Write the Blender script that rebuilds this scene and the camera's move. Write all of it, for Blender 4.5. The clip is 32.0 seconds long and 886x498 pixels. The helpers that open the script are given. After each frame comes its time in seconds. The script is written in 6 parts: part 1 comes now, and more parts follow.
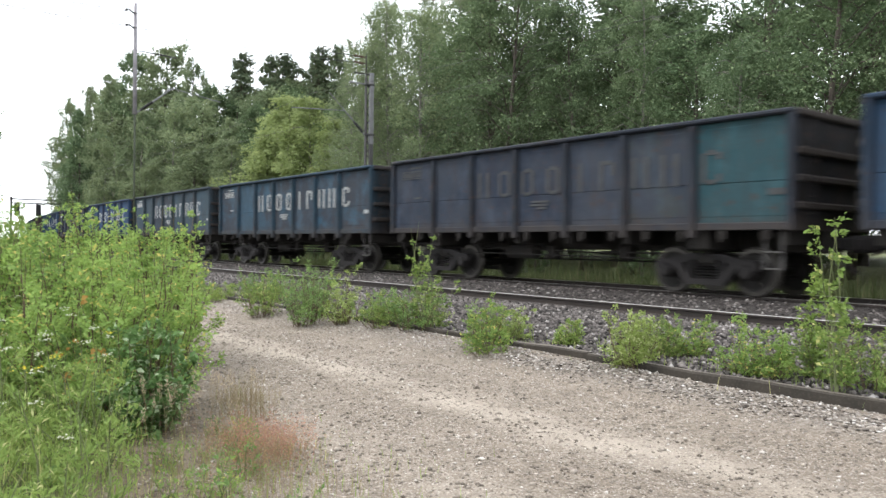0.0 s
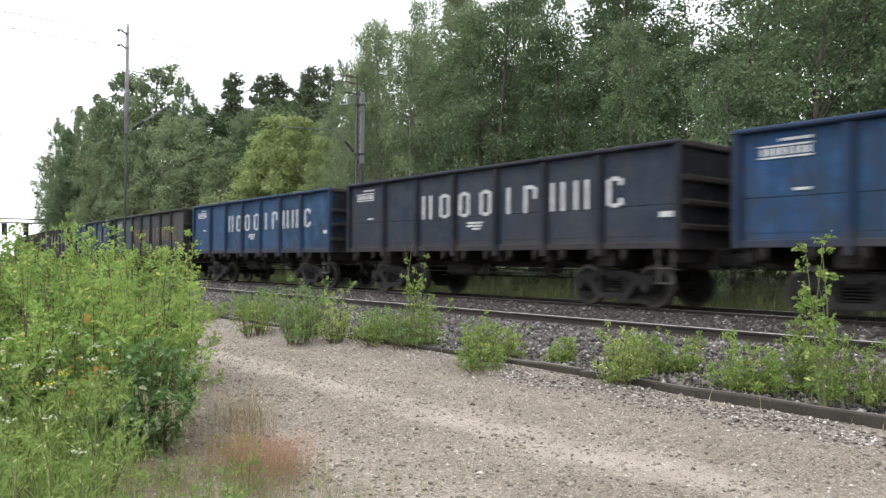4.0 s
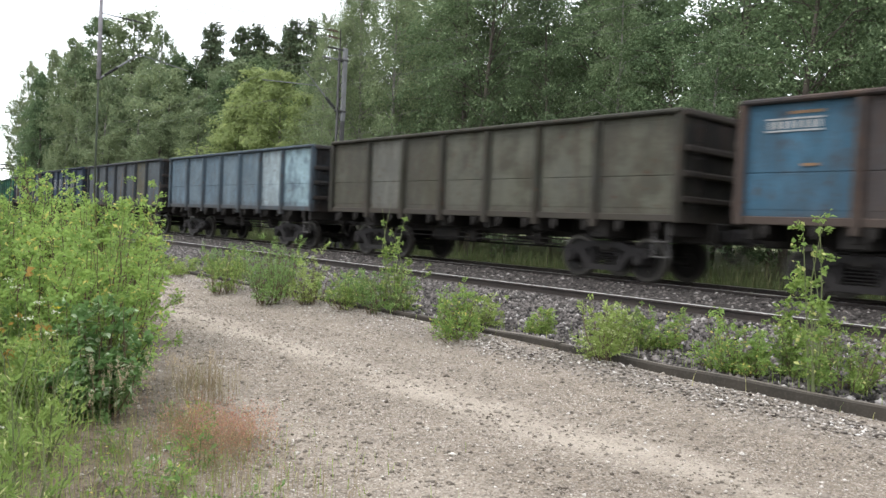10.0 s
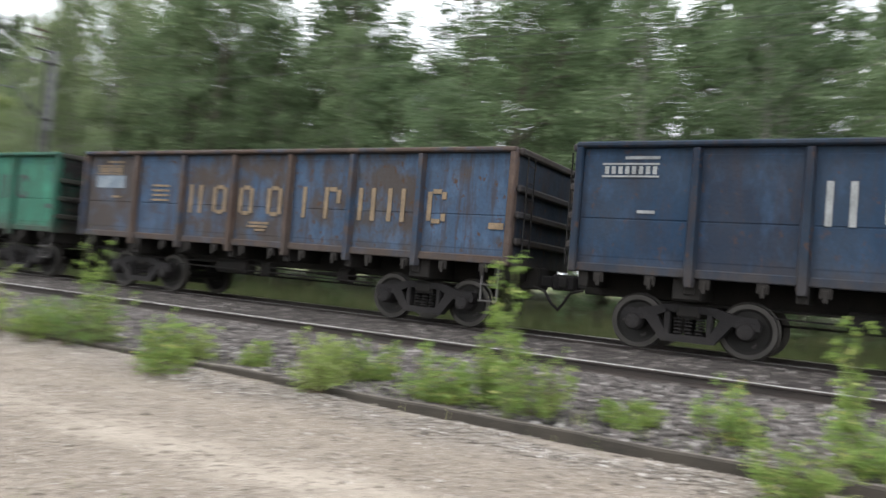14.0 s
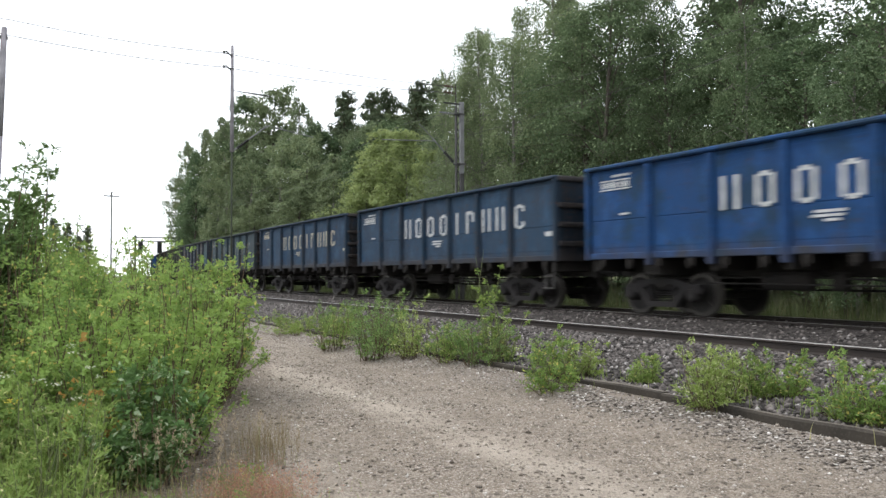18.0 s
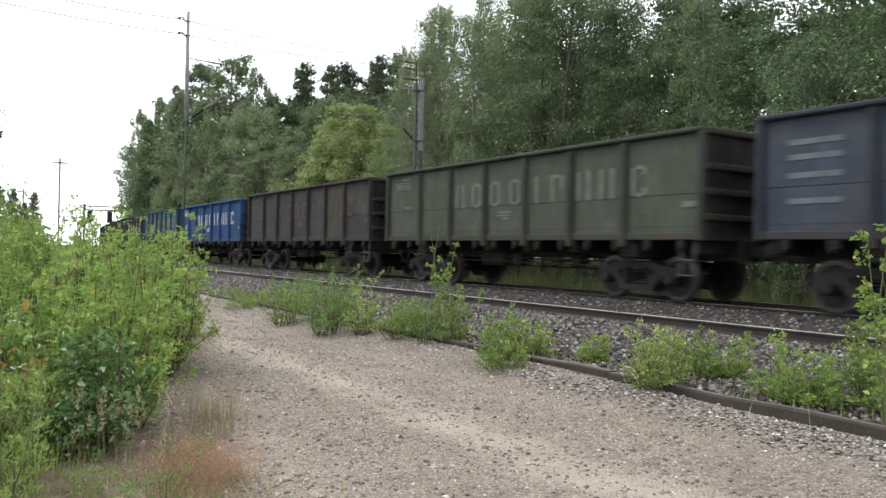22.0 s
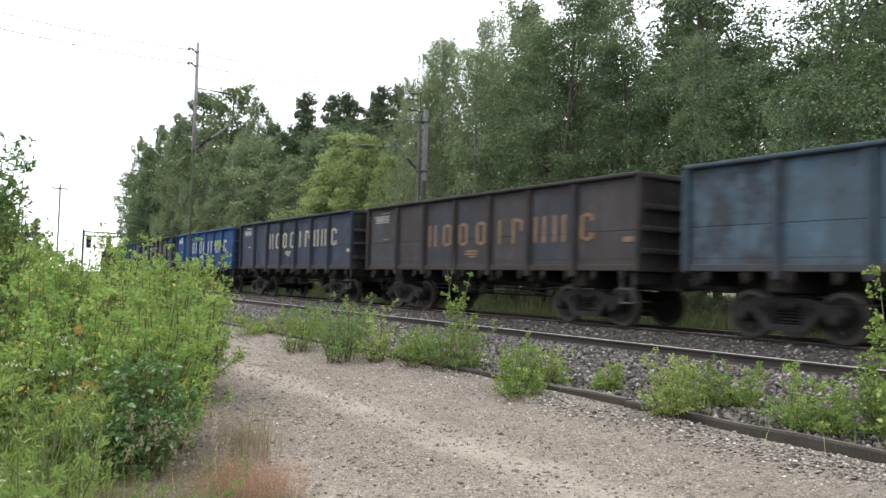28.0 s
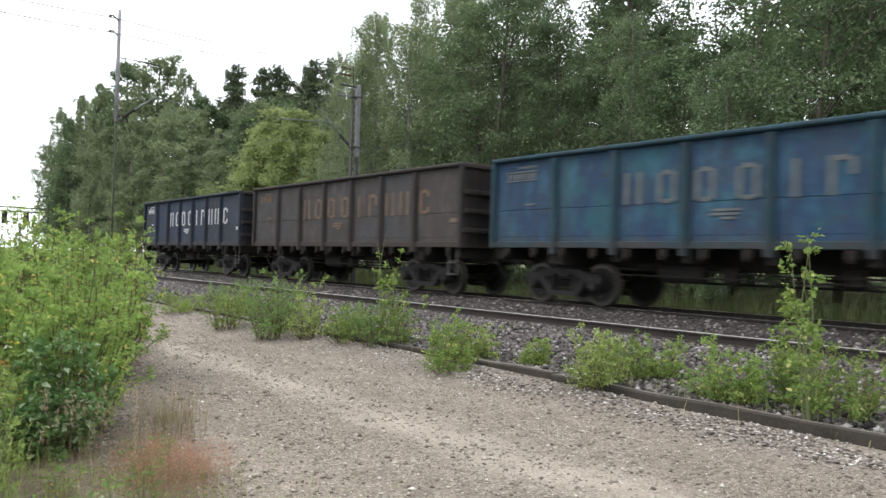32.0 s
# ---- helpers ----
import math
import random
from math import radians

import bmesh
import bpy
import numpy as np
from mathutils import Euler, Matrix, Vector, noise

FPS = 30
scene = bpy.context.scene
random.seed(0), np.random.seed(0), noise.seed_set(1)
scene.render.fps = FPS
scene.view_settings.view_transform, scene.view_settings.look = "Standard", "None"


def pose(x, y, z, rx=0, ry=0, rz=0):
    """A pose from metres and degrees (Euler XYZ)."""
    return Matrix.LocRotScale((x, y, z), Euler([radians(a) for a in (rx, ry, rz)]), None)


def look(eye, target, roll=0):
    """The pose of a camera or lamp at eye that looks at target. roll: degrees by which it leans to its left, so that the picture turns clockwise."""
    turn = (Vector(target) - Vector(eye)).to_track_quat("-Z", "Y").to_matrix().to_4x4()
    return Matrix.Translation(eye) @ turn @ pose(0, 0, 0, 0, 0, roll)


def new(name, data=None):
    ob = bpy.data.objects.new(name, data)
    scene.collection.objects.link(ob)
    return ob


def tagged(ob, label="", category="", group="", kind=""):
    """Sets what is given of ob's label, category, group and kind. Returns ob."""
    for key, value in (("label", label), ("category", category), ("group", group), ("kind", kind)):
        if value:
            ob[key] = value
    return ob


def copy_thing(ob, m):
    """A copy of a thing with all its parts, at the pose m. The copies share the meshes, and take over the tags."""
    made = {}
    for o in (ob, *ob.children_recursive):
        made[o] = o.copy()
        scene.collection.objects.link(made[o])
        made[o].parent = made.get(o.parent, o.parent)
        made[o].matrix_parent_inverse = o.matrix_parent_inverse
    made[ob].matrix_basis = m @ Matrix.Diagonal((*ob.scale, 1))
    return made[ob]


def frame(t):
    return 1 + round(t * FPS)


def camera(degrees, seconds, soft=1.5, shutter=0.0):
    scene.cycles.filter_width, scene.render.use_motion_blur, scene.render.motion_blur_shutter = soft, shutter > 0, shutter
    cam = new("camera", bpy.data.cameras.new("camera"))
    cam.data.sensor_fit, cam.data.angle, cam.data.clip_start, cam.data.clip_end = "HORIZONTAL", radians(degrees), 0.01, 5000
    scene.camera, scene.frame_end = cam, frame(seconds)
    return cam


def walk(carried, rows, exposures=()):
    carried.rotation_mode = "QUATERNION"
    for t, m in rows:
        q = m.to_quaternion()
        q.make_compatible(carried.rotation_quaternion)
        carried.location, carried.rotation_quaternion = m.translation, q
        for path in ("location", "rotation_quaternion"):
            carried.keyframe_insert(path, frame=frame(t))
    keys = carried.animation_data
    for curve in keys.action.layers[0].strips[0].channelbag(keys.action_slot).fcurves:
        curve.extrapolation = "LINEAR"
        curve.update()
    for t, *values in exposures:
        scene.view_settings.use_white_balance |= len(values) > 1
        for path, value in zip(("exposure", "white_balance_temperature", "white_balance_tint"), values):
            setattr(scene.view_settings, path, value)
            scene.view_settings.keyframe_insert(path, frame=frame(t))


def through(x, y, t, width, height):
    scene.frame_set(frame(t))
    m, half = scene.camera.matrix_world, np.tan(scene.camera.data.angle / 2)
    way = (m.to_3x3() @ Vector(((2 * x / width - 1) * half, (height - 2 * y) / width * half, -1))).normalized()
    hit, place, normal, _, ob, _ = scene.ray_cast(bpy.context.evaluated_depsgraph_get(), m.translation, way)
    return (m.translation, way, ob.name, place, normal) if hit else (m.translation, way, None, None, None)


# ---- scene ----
SECONDS = 32.0
cam = camera(60.0, SECONDS, shutter=0.38)

# the camera's way: seconds, x, y, z, yaw, pitch, roll
PATH = [
    (0, -0.684, -7.578, 0.967, -37.719, -0.387, 0.619),
    (0.5, -0.651, -7.52, 0.965, -35.842, -0.391, 0.72),
    (1, -0.616, -7.512, 0.966, -34.1, -0.957, 0.503),
    (1.5, -0.662, -7.563, 0.972, -34.733, -1.265, 0.951),
    (2, -0.764, -7.581, 0.965, -36.652, -0.919, 1.061),
    (2.5, -0.809, -7.614, 0.964, -38.773, -0.277, 1.102),
    (4.5, -0.807, -7.634, 0.962, -38.148, 1.16, 0.244),
    (5, -0.805, -7.62, 0.96, -37.313, 1.06, 0.335),
    (5.5, -0.801, -7.617, 0.961, -36.379, 1.042, 0.272),
    (6, -0.784, -7.608, 0.966, -35.271, 0.873, 0.282),
    (6.5, -0.745, -7.576, 0.957, -34.311, 0.568, 0.824),
    (7, -0.683, -7.543, 0.968, -32.964, 0.357, 1.584),
    (7.5, -0.616, -7.513, 0.965, -31.933, 0.128, 1.262),
    (8, -0.561, -7.507, 0.966, -31.361, -0.207, 1.214),
    (8.5, -0.524, -7.488, 0.961, -32.602, -0.635, 1.429),
    (9, -0.514, -7.451, 0.963, -35.141, -1.4, 1.518),
    (9.5, -0.525, -7.384, 0.975, -39.786, -1.75, 2.359),
    (10, -0.549, -7.311, 0.968, -40.128, -1.659, 2.788),
    (10.5, -0.573, -7.318, 0.97, -33.143, -1.058, 2.036),
    (11, -0.576, -7.364, 0.966, -28.278, -0.612, 0.941),
    (11.5, -0.585, -7.373, 0.969, -26.688, -0.429, 0.85),
    (12, -0.585, -7.374, 0.968, -25.461, -0.23, 1.215),
    (12.5, -0.596, -7.374, 0.971, -25.251, -0.114, 1.634),
    (13, -0.583, -7.387, 0.968, -26.231, 0.017, 1.862),
    (13.5, -0.534, -7.508, 0.993, -34.196, 0.171, 2.256),
    (13.8, -0.475, -7.425, 0.986, -49.3, 1.267, 3.791),
    (14, -0.436, -7.37, 0.981, -60.144, 1.997, 4.815),
    (14.3, -0.997, -7.31, 1.014, -74.85, 2.227, 5.24),
    (14.5, -1.121, -7.306, 1.014, -81.078, 2.221, 6.332),
    (14.9, -0.905, -7.306, 1.015, -88, 2.4, 6.2),
    (15.5, -0.58, -7.306, 1.015, -87, 2.2, 5.2),
    (16.1, -0.255, -7.307, 1.016, -68, 1.9, 4),
    (16.5, -0.039, -7.307, 1.017, -50.141, 1.74, 3.001),
    (16.7, 0.002, -7.3, 0.987, -41.249, 2.225, 2.379),
    (17, 0.117, -7.364, 0.96, -33.94, 2.487, 0.96),
    (17.5, 0.155, -7.349, 0.949, -30.371, 2.309, -0.294),
    (18, 0.16, -7.372, 0.951, -29.771, 1.872, -0.235),
    (18.5, 0.148, -7.371, 0.951, -29.946, 1.59, 0.143),
    (19, 0.148, -7.378, 0.943, -29.831, 1.601, 0.038),
    (19.5, 0.156, -7.374, 0.949, -29.476, 1.508, 0.005),
    (20, 0.166, -7.369, 0.946, -29.623, 1.331, 0.388),
    (20.5, 0.174, -7.376, 0.943, -31.154, 0.93, 0.723),
    (21, 0.173, -7.387, 0.945, -32.204, 0.54, 0.874),
    (21.5, 0.183, -7.386, 0.945, -32.722, 0.338, 0.983),
    (22, 0.178, -7.387, 0.942, -33.007, 0.231, 1.143),
    (22.5, 0.172, -7.39, 0.941, -33.587, 0.192, 1.119),
    (23, 0.163, -7.397, 0.948, -34.263, 0.175, 0.891),
    (23.5, 0.146, -7.402, 0.951, -34.148, 0.329, 0.904),
    (24, 0.127, -7.41, 0.952, -33.771, 0.605, 1.185),
    (24.5, 0.129, -7.406, 0.952, -33.542, 0.699, 1.594),
    (25, 0.122, -7.414, 0.953, -33.534, 0.843, 1.776),
    (25.5, 0.05, -7.428, 0.966, -33.592, 0.777, 2.719),
    (27.5, -0.205, -7.437, 0.936, -33.028, 2.372, 2.145),
    (28, -0.184, -7.455, 0.941, -33.3, 2.393, 1.648),
    (28.5, -0.176, -7.462, 0.939, -34.231, 2.379, 1.163),
    (29, -0.164, -7.464, 0.934, -34.945, 2.182, 0.739),
    (29.5, -0.164, -7.47, 0.935, -35.614, 1.808, 0.611),
    (30, -0.155, -7.472, 0.93, -36.075, 1.557, 0.453),
    (30.5, -0.155, -7.462, 0.934, -36.468, 1.36, 0.516),
    (31, -0.153, -7.475, 0.932, -36.576, 1.234, 0.275),
    (31.5, -0.149, -7.472, 0.93, -36.612, 1.09, 0.293),
    (32, -0.145, -7.47, 0.928, -38.24, 0.851, 1.669),
]
walk(cam, [(t, pose(x, y, z, 90 + p, -r, w)) for t, x, y, z, w, p, r in PATH],
     exposures=[(0.0, 0.5), (1.8, 0.3), (6.0, 0.35), (9.0, 0.2), (10.0, 0.4), (11.1, 0.27), (11.9, -0.1), (13.6, -0.15), (14.2, 0.76), (16.4, 1.0), (17.0, 0.85), (17.5, 0.45), (17.9, 0.05), (19.0, 0.06), (20.0, -0.08), (22.0, 0.15), (24.0, 0.3), (25.5, 0.25), (27.2, 0.32), (28.0, 0.22), (SECONDS, 0.2)])

# ---- light: a bright, evenly clouded sky ----
SUN_ELEVATION, SUN_TURN = radians(54), radians(318)
world = bpy.data.worlds.new("sky")
scene.world = world
world.use_nodes = True
wn, wl = world.node_tree.nodes, world.node_tree.links
wn.clear()
sky = wn.new("ShaderNodeTexSky")
sky.sky_type, sky.sun_disc = "NISHITA", False
sky.sun_elevation, sky.sun_rotation = SUN_ELEVATION, SUN_TURN
cloud = wn.new("ShaderNodeMixRGB")
cloud.inputs[0].default_value = 0.9
cloud.inputs[2].default_value = (9.6, 9.9, 10.4, 1)
back = wn.new("ShaderNodeBackground")
back.inputs[1].default_value = 0.20
wout = wn.new("ShaderNodeOutputWorld")
wl.new(sky.outputs[0], cloud.inputs[1])
wl.new(cloud.outputs[0], back.inputs[0])
wl.new(back.outputs[0], wout.inputs[0])
sun = new("sun", bpy.data.lights.new("sun", "SUN"))
sun.data.energy, sun.data.angle, sun.data.color = 1.7, radians(12), (1.0, 0.96, 0.9)
sun.matrix_world = look((0, 0, 0), (-math.sin(SUN_TURN) * math.cos(SUN_ELEVATION), -math.cos(SUN_TURN) * math.cos(SUN_ELEVATION), -math.sin(SUN_ELEVATION)))


BEND_FROM, BEND_RADIUS = 22.0, 630.0


# ---- materials ----
class Nodes:
    """Short hand for building one material."""

    def __init__(self, name):
        self.mat = bpy.data.materials.new(name)
        self.mat.use_nodes = True
        self.tree = self.mat.node_tree
        self.bsdf = self.tree.nodes["Principled BSDF"]
        self.out = self.tree.nodes["Material Output"]
        self.coords = self.tree.nodes.new("ShaderNodeTexCoord")

    def node(self, kind, **values):
        n = self.tree.nodes.new(kind)
        for k, v in values.items():
            n.inputs[k].default_value = v
        return n

    def link(self, a, b):
        self.tree.links.new(a, b)
        return a

    def noise(self, scale, detail=4.0, rough=0.6, stretch=None, space="Object"):
        n = self.node("ShaderNodeTexNoise", Scale=scale, Detail=detail, Roughness=rough)
        src = self.coords.outputs[space]
        if stretch:
            m = self.node("ShaderNodeMapping")
            m.inputs["Scale"].default_value = stretch
            self.link(src, m.inputs[0])
            src = m.outputs[0]
        self.link(src, n.inputs["Vector"])
        return n.outputs["Fac"]

    def ramp(self, fac, low, high):
        n = self.tree.nodes.new("ShaderNodeMapRange")
        n.inputs["From Min"].default_value, n.inputs["From Max"].default_value = low, high
        self.link(fac, n.inputs["Value"])
        return n.outputs[0]

    def math(self, op, a, b=0.0):
        n = self.tree.nodes.new("ShaderNodeMath")
        n.operation = op
        for i, v in enumerate((a, b)):
            if isinstance(v, (int, float)):
                n.inputs[i].default_value = v
            else:
                self.link(v, n.inputs[i])
        return n.outputs[0]

    def mix(self, fac, a, b, mode="MIX"):
        n = self.tree.nodes.new("ShaderNodeMixRGB")
        n.blend_type = mode
        for i, v in enumerate((fac, a, b)):
            if isinstance(v, tuple):
                n.inputs[i].default_value = (*v, 1)
            elif isinstance(v, (int, float)):
                n.inputs[i].default_value = v
            else:
                self.link(v, n.inputs[i])
        return n.outputs[0]

    def bump(self, height, strength=0.3, distance=0.02):
        n = self.node("ShaderNodeBump", Strength=strength, Distance=distance)
        self.link(height, n.inputs["Height"])
        self.link(n.outputs[0], self.bsdf.inputs["Normal"])

    def done(self, colour, rough=0.8, metal=0.0, spec=0.3):
        if isinstance(colour, tuple):
            self.bsdf.inputs["Base Color"].default_value = (*colour, 1)
        else:
            self.link(colour, self.bsdf.inputs["Base Color"])
        if isinstance(rough, (int, float)):
            self.bsdf.inputs["Roughness"].default_value = rough
        else:
            self.link(rough, self.bsdf.inputs["Roughness"])
        self.bsdf.inputs["Metallic"].default_value = metal
        self.bsdf.inputs["Specular IOR Level"].default_value = spec
        return self.mat


def worn(name, a, b, rust=(0.10, 0.05, 0.03), amount=0.5, rough=0.75, metal=0.0, scale=2.0):
    """A surface of two tones with blotches and fine grain."""
    n = Nodes(name)
    big = n.ramp(n.noise(scale, 5), 0.35, 0.65)
    c = n.mix(big, a, b)
    fine = n.noise(scale * 14, 6)
    c = n.mix(n.math("MULTIPLY", n.ramp(fine, 0.5, 0.75), amount), c, rust)
    n.bump(fine, 0.3, 0.01)
    return n.done(c, rough, metal)


# paints of the wagons and of the signs on them
BLUE, NAVY, SLATE, TEAL = (0.010, 0.047, 0.138), (0.014, 0.022, 0.039), (0.026, 0.034, 0.046), (0.015, 0.058, 0.080)
BROWN, GREEN = (0.033, 0.025, 0.022), (0.028, 0.125, 0.082)
MIDBLUE, GREY, LIGHT = (0.013, 0.038, 0.076), (0.050, 0.052, 0.054), (0.15, 0.19, 0.20)
CREAM, WHITE, ORANGE = (0.40, 0.37, 0.29), (0.50, 0.51, 0.51), (0.20, 0.125, 0.07)


def wagon_paint(name, base, other, share, rust):
    """Weathered wagon paint: panels differ, patches of another coat, streaks of rust running down, grime."""
    n = Nodes(name)
    info = n.node("ShaderNodeObjectInfo")
    rnd = info.outputs["Random"]
    shift = n.node("ShaderNodeVectorMath")
    shift.operation = "ADD"
    n.link(n.coords.outputs["Object"], shift.inputs[0])
    comb = n.node("ShaderNodeCombineXYZ")
    for i in range(3):
        n.link(n.math("MULTIPLY", rnd, 37.0 + 11 * i), comb.inputs[i])
    n.link(comb.outputs[0], shift.inputs[1])

    def tex(scale, stretch, detail=5):
        m = n.node("ShaderNodeMapping")
        m.inputs["Scale"].default_value = stretch
        n.link(shift.outputs[0], m.inputs[0])
        t = n.node("ShaderNodeTexNoise", Scale=scale, Detail=detail, Roughness=0.62)
        n.link(m.outputs[0], t.inputs["Vector"])
        return t.outputs["Fac"]

    patch = tex(1.3, (1, 1, 1.1), 6)
    panel = n.math("MULTIPLY", n.math("SUBTRACT", rnd, 0.5), 0.30)
    where = n.ramp(n.math("ADD", patch, panel), 0.58 - share * 0.4, 0.74 - share * 0.4)
    c = n.mix(where, base, other)
    fade = tex(0.5, (1, 1, 1), 3)
    c = n.mix(n.math("MULTIPLY", n.ramp(fade, 0.35, 0.7), 0.10 if base == BLUE else 0.35), c, (0.055, 0.056, 0.058))
    chalk = n.math("MULTIPLY", n.ramp(tex(1.9, (1, 1.3, 0.7), 6), 0.50, 0.74), 0.6)
    c = n.mix(chalk, c, tuple(1.7 * q + 0.012 for q in base))
    streak = tex(3.0, (1, 2.4, 0.22))
    c = n.mix(n.math("MULTIPLY", n.ramp(streak, 0.50, 0.72), rust), c, (0.042, 0.027, 0.021))
    spot = n.math("MULTIPLY", n.ramp(tex(7.0, (1, 1, 0.8), 5), 0.60, 0.68), 0.25 + rust)
    c = n.mix(spot, c, (0.058, 0.032, 0.020))
    high = n.node("ShaderNodeSeparateXYZ")
    n.link(n.coords.outputs["Object"], high.inputs[0])
    grime = n.math("MULTIPLY", n.ramp(n.math("ADD", high.outputs[2], n.math("MULTIPLY", tex(2.2, (1, 1, 0.5)), 0.9)), 2.08, 1.72), 0.6)
    c = n.mix(grime, c, (0.05, 0.041, 0.035))
    fine = tex(16.0, (1, 1, 1), 6)
    c = n.mix(n.math("MULTIPLY", n.ramp(fine, 0.45, 0.8), 0.35), c, (0.03, 0.027, 0.026))
    n.bump(n.math("ADD", fine, n.math("MULTIPLY", fade, 2.0)), 0.35, 0.02)
    return n.done(c, n.math("ADD", n.math("MULTIPLY", fine, 0.4), 0.55), 0.0, 0.12)


def leaf_material(name, dark, light, odd, through=0.35, odd_share=0.08, olive=0.0):
    """Leaves that differ one by one, by bough and by plant; dark patches paint in crown shade."""
    n = Nodes(name)
    geo = n.node("ShaderNodeNewGeometry")
    rnd = geo.outputs["Random Per Island"]
    tree = n.node("ShaderNodeObjectInfo").outputs["Random"]
    # broad noise darkens patches, a painted stand-in for shaded crown depth
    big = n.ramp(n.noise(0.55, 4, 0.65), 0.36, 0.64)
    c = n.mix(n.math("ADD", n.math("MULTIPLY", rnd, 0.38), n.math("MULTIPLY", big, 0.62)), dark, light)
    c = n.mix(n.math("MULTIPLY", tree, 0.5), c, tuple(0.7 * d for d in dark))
    if olive:
        warm = n.math("FRACT", n.math("MULTIPLY", tree, 7.31))
        c = n.mix(n.math("MULTIPLY", warm, olive), c, (0.15, 0.145, 0.055))
    c = n.mix(n.math("GREATER_THAN", n.math("FRACT", n.math("MULTIPLY", rnd, 17.31)), 1 - odd_share), c, odd)
    n.done(c, 0.65, 0.0, 0.15)
    glow = n.node("ShaderNodeBsdfTranslucent")
    n.link(n.mix(0.4, c, light), glow.inputs["Color"])
    mixer = n.node("ShaderNodeMixShader", Fac=through)
    n.link(n.bsdf.outputs[0], mixer.inputs[1])
    n.link(glow.outputs[0], mixer.inputs[2])
    n.link(mixer.outputs[0], n.out.inputs["Surface"])
    return n.mat


def ground_material():
    """Gravel lane, crushed-stone ballast and rough grass, each in its strip."""
    n = Nodes("ground_surface")
    sep = n.node("ShaderNodeSeparateXYZ")
    n.link(n.coords.outputs["Object"], sep.inputs[0])
    Y = sep.outputs[1]
    past = n.math("MAXIMUM", n.math("SUBTRACT", Y, BEND_FROM), 0.0)
    X = n.math("SUBTRACT", sep.outputs[0], n.math("MULTIPLY", n.math("MULTIPLY", past, past), 0.5 / BEND_RADIUS))
    wob = n.math("SUBTRACT", n.noise(0.7, 5), 0.5)
    wob2 = n.math("SUBTRACT", n.noise(0.22, 3), 0.5)
    xw = n.math("ADD", X, n.math("ADD", n.math("MULTIPLY", wob, 0.9), n.math("MULTIPLY", wob2, 0.8)))
    # gravel
    grain = n.noise(48, 6, 0.85)
    pebble = n.node("ShaderNodeTexVoronoi", Scale=42.0)
    n.link(n.coords.outputs["Object"], pebble.inputs["Vector"])
    sepc = n.node("ShaderNodeSeparateColor")
    n.link(pebble.outputs["Color"], sepc.inputs[0])
    gravel = n.mix(n.ramp(grain, 0.3, 0.7), (0.092, 0.073, 0.056), (0.32, 0.268, 0.214))
    gravel = n.mix(n.math("MULTIPLY", n.ramp(sepc.outputs[0], 0.55, 1.0), 0.55), gravel, (0.40, 0.36, 0.30))
    gravel = n.mix(n.math("MULTIPLY", n.ramp(n.noise(0.5, 4), 0.4, 0.7), 0.4), gravel, (0.13, 0.103, 0.078))
    gravel = n.mix(n.math("MULTIPLY", n.ramp(n.noise(7.0, 5, 0.7), 0.45, 0.62), 0.45), gravel, (0.10, 0.083, 0.068))
    gravel = n.mix(n.math("MULTIPLY", n.ramp(n.noise(20.0, 4, 0.7), 0.52, 0.68), 0.4), gravel, (0.34, 0.30, 0.26))
    fine = n.node("ShaderNodeTexVoronoi", Scale=105.0)
    n.link(n.coords.outputs["Object"], fine.inputs["Vector"])
    sepf = n.node("ShaderNodeSeparateColor")
    n.link(fine.outputs["Color"], sepf.inputs[0])
    speck_light = n.math("MULTIPLY", n.ramp(sepf.outputs[0], 0.82, 0.97), n.ramp(n.noise(1.7, 4), 0.3, 0.62))
    speck_dark = n.math("MULTIPLY", n.ramp(sepf.outputs[1], 0.74, 0.95), n.math("ADD", n.math("MULTIPLY", n.ramp(n.noise(1.1, 4), 0.35, 0.65), 0.6), 0.35))
    gravel = n.mix(speck_dark, gravel, (0.045, 0.037, 0.03))
    gravel = n.mix(speck_light, gravel, (0.46, 0.415, 0.365))
    # paler, finer wheel track
    for centre, width, power in ((3.62, 0.45, 0.95), (2.05, 0.42, 0.4)):
        off = n.math("ABSOLUTE", n.math("SUBTRACT", xw, centre))
        band = n.ramp(off, width, width * 0.15)
        band = n.math("MULTIPLY", band, n.ramp(n.noise(1.6, 4), 0.15, 0.6))
        pale = n.mix(n.ramp(grain, 0.3, 0.7), (0.25, 0.214, 0.174), (0.45, 0.395, 0.33))
        pale = n.mix(n.math("MULTIPLY", speck_dark, 0.4), pale, (0.10, 0.083, 0.066))
        gravel = n.mix(n.math("MULTIPLY", band, power), gravel, pale)
    # litter along the edging
    edge = n.ramp(n.math("ABSOLUTE", n.math("SUBTRACT", xw, 5.6)), 0.6, 0.1)
    gravel = n.mix(n.math("MULTIPLY", edge, 0.45), gravel, n.mix(n.ramp(n.noise(25, 4), 0.4, 0.65), (0.07, 0.056, 0.047), (0.33, 0.30, 0.27)))
    # ballast
    cell = n.node("ShaderNodeTexVoronoi", Scale=19.0)
    n.link(n.coords.outputs["Object"], cell.inputs["Vector"])
    sepb = n.node("ShaderNodeSeparateColor")
    n.link(cell.outputs["Color"], sepb.inputs[0])
    stone = n.mix(sepb.outputs[0], (0.034, 0.030, 0.029), (0.095, 0.086, 0.082))
    stone = n.mix(n.ramp(cell.outputs["Distance"], 0.25, 0.55), stone, (0.03, 0.026, 0.024))
    # grass and forest floor
    grass = n.mix(n.ramp(n.noise(3.0, 6), 0.35, 0.65), (0.045, 0.055, 0.02), (0.10, 0.115, 0.045))
